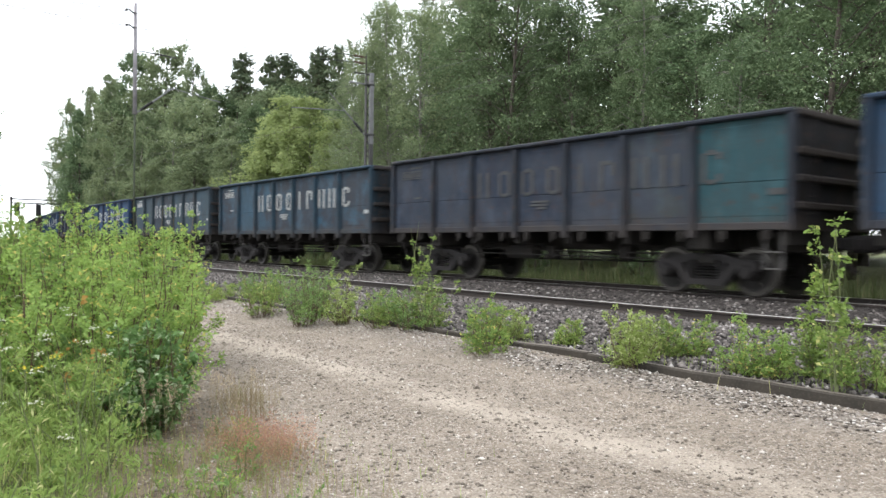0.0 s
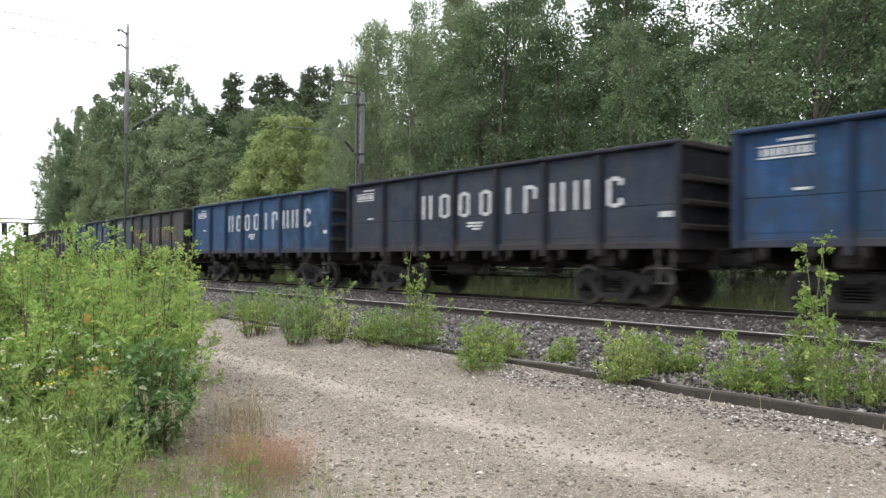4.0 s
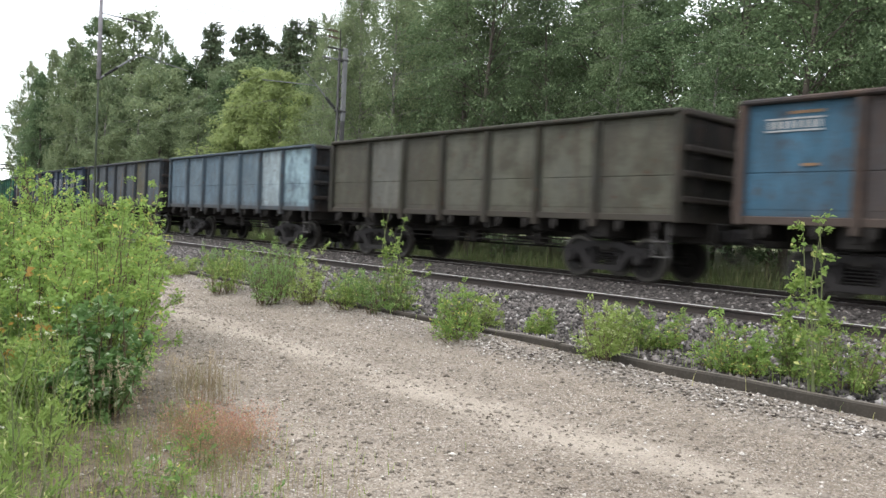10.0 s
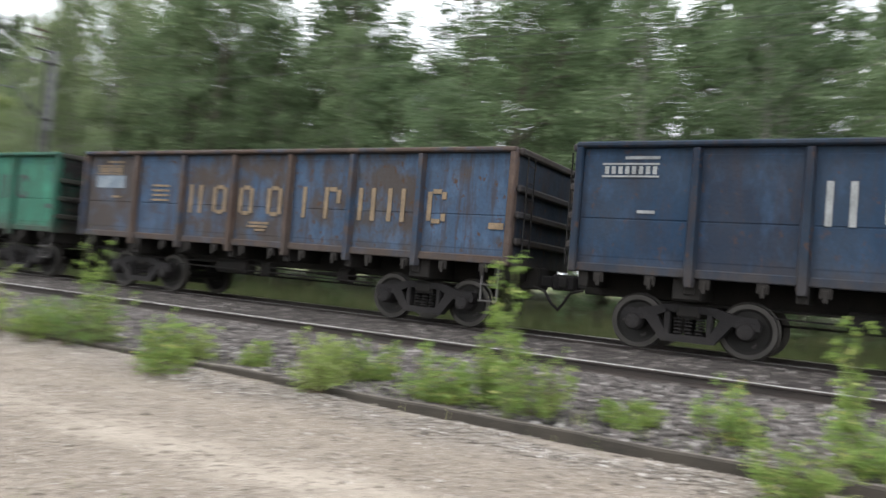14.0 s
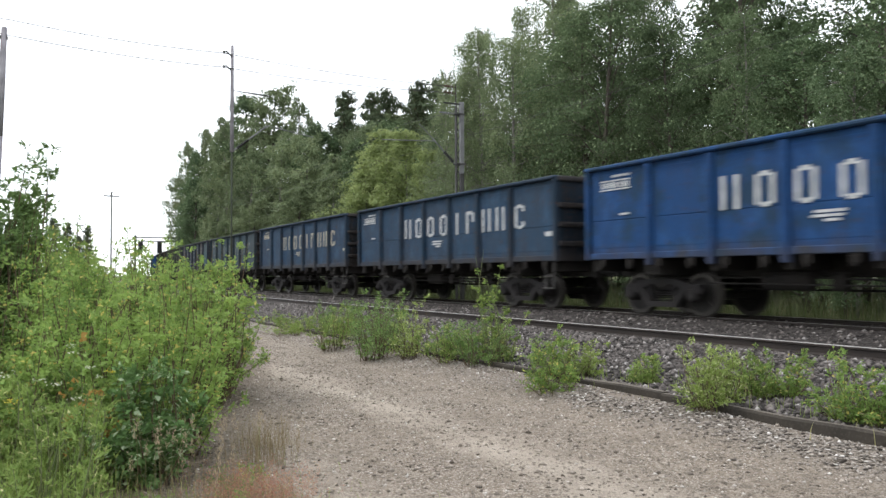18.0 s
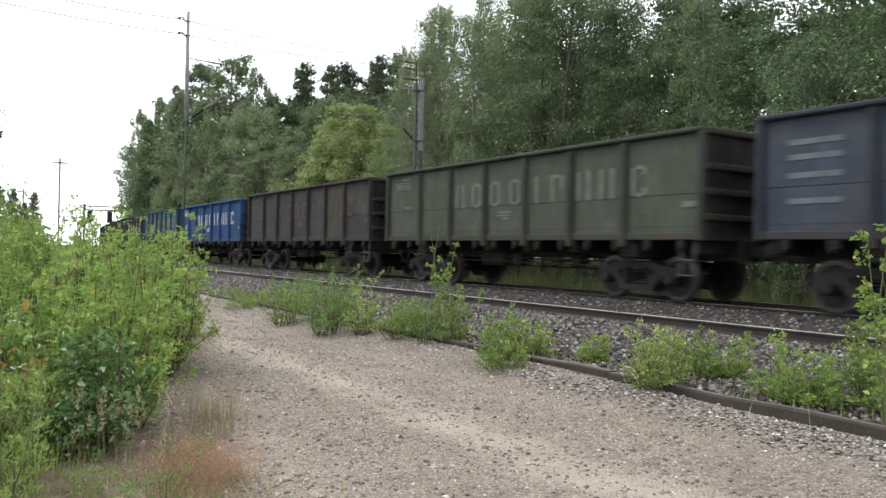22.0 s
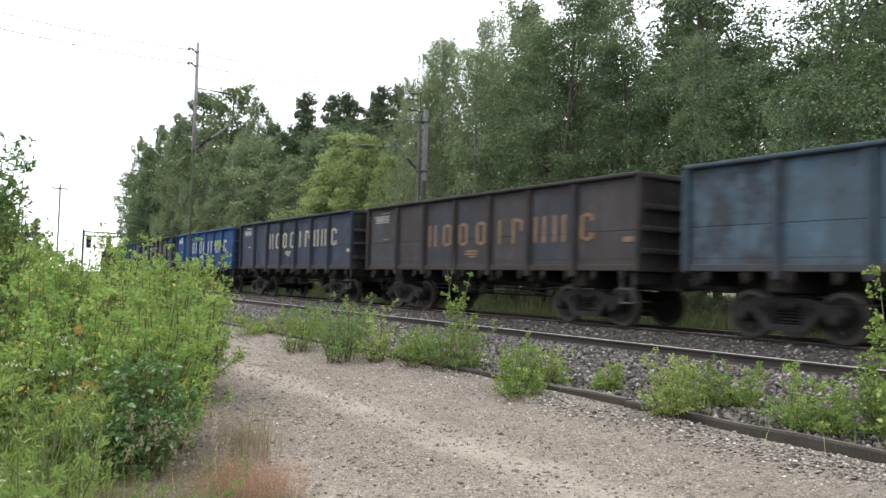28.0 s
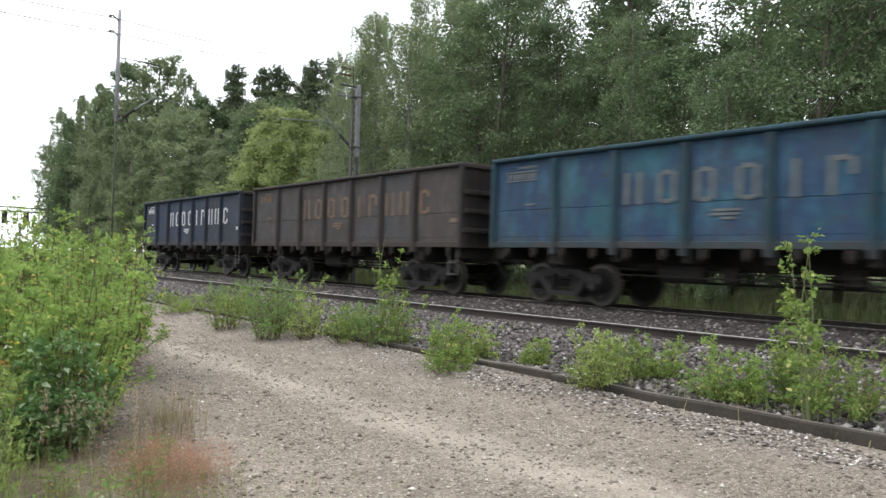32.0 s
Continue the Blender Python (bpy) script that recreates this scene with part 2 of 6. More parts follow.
    grass = n.mix(n.math("MULTIPLY", n.ramp(n.noise(0.15, 3), 0.45, 0.7), 0.5), grass, (0.13, 0.115, 0.06))
    c = n.mix(n.ramp(X, 5.88, 5.94), gravel, stone)
    c = n.mix(n.ramp(xw, 16.2, 17.2), c, grass)
    lane = n.math("SUBTRACT", xw, n.math("MINIMUM", n.math("MULTIPLY", n.math("ADD", Y, 4.5), 0.36), 3.2))
    dirt = n.mix(n.ramp(n.noise(11, 5, 0.7), 0.35, 0.65), (0.075, 0.056, 0.042), (0.21, 0.17, 0.13))
    dirt = n.mix(n.math("MULTIPLY", speck_light, 0.8), dirt, (0.36, 0.31, 0.25))
    dirt = n.mix(speck_dark, dirt, (0.045, 0.036, 0.027))
    c = n.mix(n.ramp(lane, 0.75, 0.25), c, dirt)
    c = n.mix(n.ramp(lane, 0.1, -0.4), c, grass)
    height = n.math("ADD", n.math("MULTIPLY", grain, 0.35), n.math("MULTIPLY", pebble.outputs["Distance"], -0.5))
    n.bump(height, 0.9, 0.03)
    return n.done(c, 0.95, 0.0, 0.2)


M_GROUND = ground_material()
M_RAIL = worn("rusty_rail_steel", (0.042, 0.034, 0.030), (0.028, 0.024, 0.022), (0.06, 0.042, 0.033), 0.5, 0.7, 0.3)
M_RAILHEAD = worn("worn_rail_head", (0.46, 0.44, 0.42), (0.34, 0.32, 0.30), (0.16, 0.125, 0.10), 0.35, 0.32, 0.8)
# timber in two tones, dark side and pale top, painting in the skylight
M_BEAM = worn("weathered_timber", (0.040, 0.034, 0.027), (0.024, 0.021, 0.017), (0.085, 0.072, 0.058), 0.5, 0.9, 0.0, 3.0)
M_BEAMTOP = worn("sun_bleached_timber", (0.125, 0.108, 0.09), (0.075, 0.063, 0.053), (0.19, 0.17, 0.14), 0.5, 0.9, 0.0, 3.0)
M_SLEEPER = worn("concrete_sleeper", (0.16, 0.145, 0.13), (0.10, 0.09, 0.08), (0.06, 0.05, 0.045), 0.5, 0.95)
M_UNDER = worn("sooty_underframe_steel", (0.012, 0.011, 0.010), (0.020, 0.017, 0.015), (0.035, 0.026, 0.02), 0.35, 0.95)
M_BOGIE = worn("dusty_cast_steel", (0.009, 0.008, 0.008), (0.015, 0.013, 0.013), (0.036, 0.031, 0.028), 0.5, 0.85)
M_STEP = worn("chipped_pale_step_paint", (0.075, 0.072, 0.07), (0.045, 0.042, 0.04), (0.05, 0.04, 0.035), 0.6, 0.8)
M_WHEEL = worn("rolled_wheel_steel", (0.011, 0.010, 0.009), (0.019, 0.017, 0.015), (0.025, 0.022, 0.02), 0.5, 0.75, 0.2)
M_TREAD = worn("worn_wheel_rim", (0.06, 0.055, 0.05), (0.042, 0.038, 0.035), (0.07, 0.062, 0.055), 0.4, 0.4, 0.7)
# near-black end paint with the shade of the wagon gaps in its colour
M_ENDSHADE = worn("sooty_end_wall_paint", (0.009, 0.009, 0.010), (0.014, 0.012, 0.011), (0.03, 0.02, 0.016), 0.5, 0.95)
M_GALV = worn("grey_galvanised_steel", (0.21, 0.215, 0.22), (0.15, 0.15, 0.155), (0.12, 0.10, 0.085), 0.35, 0.6, 0.3)
M_DARKSTEEL = worn("dark_mast_steel", (0.075, 0.075, 0.075), (0.05, 0.05, 0.05), (0.10, 0.07, 0.05), 0.4, 0.7, 0.2)
# foot toned like the foliage behind it, so that it blends in
M_FOOT = worn("dark_tarred_pole", (0.045, 0.053, 0.036), (0.036, 0.043, 0.029), (0.05, 0.05, 0.04), 0.4, 0.9)
M_POLE = worn("weathered_pole_wood", (0.30, 0.285, 0.305), (0.21, 0.20, 0.215), (0.08, 0.07, 0.065), 0.4, 0.9, 0.0, 4.0)
M_WIRE = worn("dark_overhead_wire", (0.09, 0.09, 0.09), (0.06, 0.06, 0.06), (0.1, 0.09, 0.08), 0.3, 0.5, 0.5)
M_INSUL = worn("brown_glazed_insulator", (0.06, 0.03, 0.02), (0.08, 0.045, 0.03), (0.03, 0.02, 0.015), 0.2, 0.3)
M_SIGNAL = worn("black_signal_board", (0.02, 0.02, 0.02), (0.03, 0.03, 0.03), (0.04, 0.04, 0.04), 0.2, 0.6)
M_BARK = worn("dark_tree_bark", (0.06, 0.05, 0.042), (0.10, 0.085, 0.07), (0.03, 0.025, 0.02), 0.5, 0.95, 0.0, 6.0)
M_BIRCHBARK = worn("pale_birch_bark", (0.24, 0.225, 0.205), (0.12, 0.11, 0.10), (0.03, 0.028, 0.026), 0.6, 0.85, 0.0, 5.0)
M_STEM = worn("brown_twig_bark", (0.10, 0.07, 0.045), (0.13, 0.10, 0.06), (0.05, 0.035, 0.025), 0.4, 0.9, 0.0, 8.0)
M_GREENSTEM = worn("green_herb_stem", (0.10, 0.13, 0.05), (0.14, 0.15, 0.07), (0.10, 0.08, 0.05), 0.3, 0.8, 0.0, 8.0)
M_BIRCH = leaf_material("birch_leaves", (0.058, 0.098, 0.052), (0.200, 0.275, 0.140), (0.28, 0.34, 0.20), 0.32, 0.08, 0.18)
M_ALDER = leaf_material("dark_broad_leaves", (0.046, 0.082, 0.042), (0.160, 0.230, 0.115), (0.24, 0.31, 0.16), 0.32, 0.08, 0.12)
# paler, greyer leaf colour paints haze onto the far trees
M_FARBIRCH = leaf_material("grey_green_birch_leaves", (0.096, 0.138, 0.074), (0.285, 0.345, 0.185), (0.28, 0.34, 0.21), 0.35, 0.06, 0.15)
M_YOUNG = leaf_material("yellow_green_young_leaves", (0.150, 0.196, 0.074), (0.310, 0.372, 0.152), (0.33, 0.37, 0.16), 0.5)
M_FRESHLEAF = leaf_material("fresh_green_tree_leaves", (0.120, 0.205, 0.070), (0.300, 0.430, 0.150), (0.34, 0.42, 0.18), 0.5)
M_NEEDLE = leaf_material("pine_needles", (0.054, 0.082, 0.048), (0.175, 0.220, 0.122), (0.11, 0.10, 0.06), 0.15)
M_BUSH = leaf_material("bush_leaves", (0.050, 0.110, 0.028), (0.435, 0.600, 0.162), (0.54, 0.45, 0.14), 0.38, 0.05)
M_HERB = leaf_material("meadow_herb_leaves", (0.105, 0.188, 0.047), (0.370, 0.475, 0.140), (0.50, 0.50, 0.25), 0.45, 0.06)
M_ORANGELEAF = leaf_material("orange_withered_leaves", (0.36, 0.21, 0.06), (0.50, 0.34, 0.10), (0.5, 0.4, 0.1), 0.4)
M_PLUME = leaf_material("beige_seed_heads", (0.38, 0.30, 0.20), (0.56, 0.47, 0.34), (0.4, 0.3, 0.2), 0.4)
M_BUSHDARK = leaf_material("dark_bush_leaves", (0.070, 0.138, 0.045), (0.285, 0.415, 0.130), (0.27, 0.34, 0.13), 0.38)
M_WILLOW = leaf_material("shady_willow_leaves", (0.066, 0.122, 0.045), (0.205, 0.300, 0.105), (0.17, 0.22, 0.10), 0.3)
# the odd pale leaves are painted glints of light on the bush
M_LEAFY = leaf_material("deep_green_leaves", (0.045, 0.105, 0.032), (0.190, 0.305, 0.105), (0.36, 0.44, 0.28), 0.3, 0.14)
M_SHRUB = leaf_material("shrub_leaves", (0.085, 0.160, 0.038), (0.34, 0.44, 0.12), (0.46, 0.46, 0.18), 0.4, 0.08)
M_YOUNGSHOOT = leaf_material("fresh_shoot_leaves", (0.120, 0.185, 0.045), (0.42, 0.52, 0.15), (0.52, 0.55, 0.30), 0.4, 0.12)
M_GRASS = leaf_material("tall_grass_blades", (0.155, 0.232, 0.054), (0.370, 0.462, 0.136), (0.50, 0.46, 0.22), 0.5, 0.10)
# duller copy of the grass colour, with shade painted into it
M_BANKGRASS = leaf_material("olive_bank_grass", (0.062, 0.084, 0.032), (0.130, 0.160, 0.068), (0.17, 0.16, 0.085), 0.35, 0.12)
M_REDGRASS = leaf_material("reddish_dry_grass", (0.34, 0.155, 0.11), (0.50, 0.28, 0.21), (0.46, 0.34, 0.2), 0.45, 0.25)
M_STRAW = leaf_material("pale_straw", (0.20, 0.15, 0.085), (0.32, 0.26, 0.15), (0.22, 0.25, 0.10), 0.3)
M_WHITEFLOWER = leaf_material("white_flower_heads", (0.55, 0.57, 0.42), (0.72, 0.73, 0.60), (0.5, 0.54, 0.36), 0.35)
M_YELLOWFLOWER = leaf_material("yellow_flower_heads", (0.55, 0.45, 0.04), (0.7, 0.6, 0.08), (0.5, 0.45, 0.1), 0.3)


def stone_material(name, dark, light, pale):
    n = Nodes(name)
    rnd = n.node("ShaderNodeNewGeometry").outputs["Random Per Island"]
    c = n.mix(rnd, dark, light)
    c = n.mix(n.math("GREATER_THAN", n.math("FRACT", n.math("MULTIPLY", rnd, 13.7)), 0.93), c, pale)
    f = n.noise(40, 4)
    c = n.mix(n.math("MULTIPLY", n.ramp(f, 0.4, 0.7), 0.4), c, dark)
    n.bump(f, 0.3, 0.005)
    return n.done(c, 0.9, 0.0, 0.25)


M_BALLAST = stone_material("crushed_granite", (0.012, 0.011, 0.010), (0.172, 0.153, 0.143), (0.32, 0.30, 0.285))
M_CHIP = stone_material("pale_stone_chips", (0.10, 0.085, 0.072), (0.42, 0.385, 0.35), (0.62, 0.59, 0.56))
M_BARKCHIP = stone_material("bark_chips", (0.035, 0.027, 0.022), (0.40, 0.36, 0.315), (0.62, 0.59, 0.55))
M_GRIT = stone_material("lane_grit", (0.125, 0.104, 0.084), (0.42, 0.37, 0.31), (0.60, 0.56, 0.50))
M_PEBBLE = stone_material("lane_pebbles", (0.085, 0.070, 0.056), (0.38, 0.335, 0.285), (0.50, 0.465, 0.42))


# ---- mesh helpers ----
class Shape:
    """Collects vertices and faces of one mesh."""

    def __init__(self):
        self.v, self.f, self.m = [], [], []

    def add(self, verts, faces, slot=0):
        k = len(self.v)
        self.v += [tuple(p) for p in verts]
        self.f += [tuple(k + i for i in face) for face in faces]
        self.m += [slot] * len(faces)
        return self

    def box(self, x0, x1, y0, y1, z0, z1, b=0.0, slot=0):
        """A box, with its long edges chamfered by b."""
        if b <= 0:
            v = [(x, y, z) for x in (x0, x1) for y in (y0, y1) for z in (z0, z1)]
            f = [(0, 1, 3, 2), (4, 6, 7, 5), (0, 4, 5, 1), (2, 3, 7, 6), (0, 2, 6, 4), (1, 5, 7, 3)]
            return self.add(v, f, slot)
        v, f = [], []
        d = (x1 - x0, y1 - y0, z1 - z0)
        b = min(b, 0.45 * min(d))
        lo, hi = (x0, y0, z0), (x1, y1, z1)
        index = {}
        for sx in (0, 1):
            for sy in (0, 1):
                for sz in (0, 1):
                    s = (sx, sy, sz)
                    for a in range(3):
                        p = [(lo[i] + b if not s[i] else hi[i] - b) for i in range(3)]
                        p[a] = hi[a] if s[a] else lo[a]
                        index[(s, a)] = len(v)
                        v.append(tuple(p))
        for a in range(3):
            o = [i for i in range(3) if i != a]
            for sa in (0, 1):
                ring = []
                for q in ((0, 0), (1, 0), (1, 1), (0, 1)):
                    s = [0, 0, 0]
                    s[a], s[o[0]], s[o[1]] = sa, q[0], q[1]
                    ring.append(index[(tuple(s), a)])
                f.append(tuple(ring))
            for q in ((0, 0), (1, 0), (0, 1), (1, 1)):
                s0, s1 = [0, 0, 0], [0, 0, 0]
                s0[o[0]], s0[o[1]] = q
                s1[o[0]], s1[o[1]] = q
                s0[a], s1[a] = 0, 1
                s0, s1 = tuple(s0), tuple(s1)
                f.append((index[(s0, o[0])], index[(s1, o[0])], index[(s1, o[1])], index[(s0, o[1])]))
        for key in {k[0] for k in index}:
            f.append((index[(key, 0)], index[(key, 1)], index[(key, 2)]))
        return self.add(v, f, slot)

    def tube(self, path, radii, n=8, slot=0, caps=True):
        """A tube along points, with a radius at each."""
        pts = [Vector(p) for p in path]
        v, f = [], []
        for i, p in enumerate(pts):
            d = (pts[min(i + 1, len(pts) - 1)] - pts[max(i - 1, 0)]).normalized()
            side = d.cross(Vector((0, 0, 1)) if abs(d.z) < 0.9 else Vector((1, 0, 0))).normalized()
            up = side.cross(d)
            r = radii[i] if isinstance(radii, (list, tuple)) else radii
            for k in range(n):
                a = 2 * math.pi * k / n
                v.append(p + side * (r * math.cos(a)) + up * (r * math.sin(a)))
        for i in range(len(pts) - 1):
            for k in range(n):
                f.append((i * n + k, i * n + (k + 1) % n, (i + 1) * n + (k + 1) % n, (i + 1) * n + k))
        if caps:
            f.append(tuple(range(n - 1, -1, -1)))
            f.append(tuple((len(pts) - 1) * n + k for k in range(n)))
        return self.add(v, f, slot)

    def lathe(self, axis, profile, n=20, slot=0, at=(0, 0, 0)):
        """Turns (along, radius) pairs round an axis ('x' or 'y' or 'z')."""
        v, f = [], []
        for a, r in profile:
            for k in range(n):
                c, s = r * math.cos(2 * math.pi * k / n), r * math.sin(2 * math.pi * k / n)
                p = {"x": (a, c, s), "y": (c, a, s), "z": (c, s, a)}[axis]
                v.append((p[0] + at[0], p[1] + at[1], p[2] + at[2]))
        for i in range(len(profile) - 1):
            for k in range(n):
                f.append((i * n + k, i * n + (k + 1) % n, (i + 1) * n + (k + 1) % n, (i + 1) * n + k))
        f.append(tuple(range(n)))
        f.append(tuple((len(profile) - 1) * n + k for k in range(n)))
        return self.add(v, f, slot)

    def prism(self, outline, x0, x1, slot=0):
        """An outline of (y, z) pairs pushed along x."""
        n = len(outline)
        v = [(x0, y, z) for y, z in outline] + [(x1, y, z) for y, z in outline]
        f = [tuple(range(n)), tuple(range(2 * n - 1, n - 1, -1))]
        f += [(i, (i + 1) % n, n + (i + 1) % n, n + i) for i in range(n)]
        return self.add(v, f, slot)

    def mesh(self, name, *materials, smooth=False):
        me = bpy.data.meshes.new(name)
        me.from_pydata(self.v, [], self.f)
        for m in materials:
            me.materials.append(m)
        if len(materials) > 1:
            me.polygons.foreach_set("material_index", self.m)
        if smooth:
            me.polygons.foreach_set("use_smooth", [True] * len(self.f))
        bm = bmesh.new()
        bm.from_mesh(me)
        bmesh.ops.recalc_face_normals(bm, faces=bm.faces)
        bm.to_mesh(me)
        bm.free()
        return me


def part(name, mesh, parent, at=None, label=""):
    ob = new(name, mesh)
    ob.parent = parent
    if at is not None:
        ob.matrix_basis = at if isinstance(at, Matrix) else Matrix.Translation(at)
    return tagged(ob, label) if label else ob


def thing(name, label, category, at=None, group="", kind=""):
    ob = new(name)
    ob.empty_display_size = 0.2
    if at is not None:
        ob.matrix_basis = at if isinstance(at, Matrix) else Matrix.Translation(at)
    return tagged(ob, label, category, group, kind)


def array_mesh(name, verts, faces, *materials, slots=None):
    """A mesh from number arrays; all faces have the same count of corners."""
    verts, faces = np.asarray(verts, np.float32), np.asarray(faces, np.int32)
    me = bpy.data.meshes.new(name)
    me.vertices.add(len(verts))
    me.vertices.foreach_set("co", verts.ravel())
    k = faces.shape[1]
    me.loops.add(faces.size)
    me.loops.foreach_set("vertex_index", faces.ravel())
    me.polygons.add(len(faces))
    me.polygons.foreach_set("loop_start", np.arange(len(faces), dtype=np.int32) * k)
    if slots is not None:
        me.polygons.foreach_set("material_index", np.asarray(slots, np.int32))
    for m in materials:
        me.materials.append(m)
    me.update(calc_edges=True)
    return me


def unit(a):
    return a / np.maximum(np.linalg.norm(a, axis=-1, keepdims=True), 1e-6)


def leaf_arrays(base, along, length, width, rng, fold=0.25, facing=None):
    """One folded leaf of four corners (two triangles) at each base point."""
    n = len(base)
    along = unit(along)
    side = unit(np.cross(along, rng.normal(size=(n, 3)) if facing is None else facing + rng.normal(0, 0.35, (n, 3))))
    up = np.cross(side, along)
    L, W = length[:, None], width[:, None]
    mid = base + along * L * 0.45 + up * W * fold
    v = np.stack([base, mid - side * W * 0.5, base + along * L, mid + side * W * 0.5], 1)
    v[:, 2] -= up * W * fold * 0.6
    k = np.arange(n)[:, None] * 4
    f = np.concatenate([k + np.array([[0, 1, 2]]), k + np.array([[0, 2, 3]])])
    return v.reshape(-1, 3), f


def join_arrays(*pairs):
    vs, fs, k = [], [], 0
    for v, f in pairs:
        vs.append(v)
        fs.append(f + k)
        k += len(v)
    return np.concatenate(vs), np.concatenate(fs)


# ---- ground ----
def ground_height(x, y):
    """Level of the ground: lane, ballast shoulder, two track beds, ditch, forest floor."""
    x = x - np.maximum(y - BEND_FROM, 0) ** 2 * 0.5 / BEND_RADIUS
    xs = [-4000, -8, -3, 1.5, 4.9, 5.86, 5.95, 7.5, 9.4, 10.5, 12.3, 12.9, 13.24, 13.40, 14.76, 14.92, 15.7, 17.3, 20, 40, 4000]
    zs = [-0.4, -0.4, -0.38, -0.43, -0.425, -0.305, -0.285, -0.27, -0.215, -0.205, -0.13, -0.07, -0.06, -0.11, -0.11, -0.08, -0.17, -0.6, -0.55, 0.4, 1.0]
    z = np.interp(x, xs, zs)
    z = z - 0.045 * np.clip((-1 - y) / 2.5, 0, 1) * np.clip((x - 4.9) / 0.9, 0, 1) * (x < 5.9)
    rough = 0.02 * np.sin(1.7 * x + 0.6 * y) * np.sin(0.9 * y - 0.4 * x) + 0.012 * np.sin(4.1 * x) * np.sin(3.3 * y)
    return z + rough * np.where(x < 5.8, 1.0, np.where(x > 16, 2.5, 0.35))


def make_ground():
    gx = np.unique(np.concatenate([np.linspace(-4000, -60, 12), np.linspace(-60, -6, 28), np.arange(-6, 5.8, 0.2), np.array([5.86, 5.95]),
                                   np.arange(6.1, 12.1, 0.25), np.array([12.3, 12.6, 12.9, 13.24, 13.40, 14.0, 14.76, 14.92, 15.3]), np.arange(15.7, 18, 0.3), np.linspace(18, 70, 40), np.linspace(70, 300, 60), np.linspace(310, 4000, 12)]))
    gy = np.unique(np.concatenate([np.linspace(-4000, -80, 12), np.linspace(-80, -14, 30), np.arange(-14, 22, 0.3), np.linspace(22, 130, 60), np.linspace(133, 420, 50), np.linspace(430, 4000, 12)]))
    X, Y = np.meshgrid(gx, gy)
    v = np.stack([X, Y, ground_height(X, Y)], -1).reshape(-1, 3)
    w = len(gx)
    i, j = np.meshgrid(np.arange(len(gx) - 1), np.arange(len(gy) - 1))
    k = (j * w + i).ravel()
    me = array_mesh("ground", v, np.stack([k, k + 1, k + w + 1, k + w], 1), M_GROUND)
    me.polygons.foreach_set("use_smooth", [True] * len(me.polygons))
    tagged(new("ground", me), "gravel lane, dark crushed-stone ballast and grassy forest edge", "ground", kind="structure")


def rubble(name, label, category, rng, x, y, size, material, sink=0.15, flat=0.62):
    """Loose angular stones: jittered octahedra, joined."""
    n = len(x)
    base = np.array([[1, 0, 0], [0, 1, 0], [-1, 0, 0], [0, -1, 0], [0, 0, 1], [0, 0, -1]], float)
    v = base[None] * (1 + rng.uniform(-0.4, 0.4, (n, 6, 1))) + rng.uniform(-0.25, 0.25, (n, 6, 3))
    a = rng.uniform(0, 6.28, n)
    rot = np.zeros((n, 3, 3))
    rot[:, 0, 0], rot[:, 0, 1], rot[:, 1, 0], rot[:, 1, 1], rot[:, 2, 2] = np.cos(a), -np.sin(a), np.sin(a), np.cos(a), flat
    v = np.einsum("nij,nkj->nki", rot, v) * size[:, None, None]
    v += np.stack([x, y, ground_height(x, y) + size * sink], 1)[:, None]
    faces = np.array([[0, 1, 4], [1, 2, 4], [2, 3, 4], [3, 0, 4], [1, 0, 5], [2, 1, 5], [3, 2, 5], [0, 3, 5]])
    f = (np.arange(n)[:, None, None] * 6 + faces[None]).reshape(-1, 3)
    return tagged(new(name, array_mesh(name, v.reshape(-1, 3), f, material)), label, category, kind="stuff")


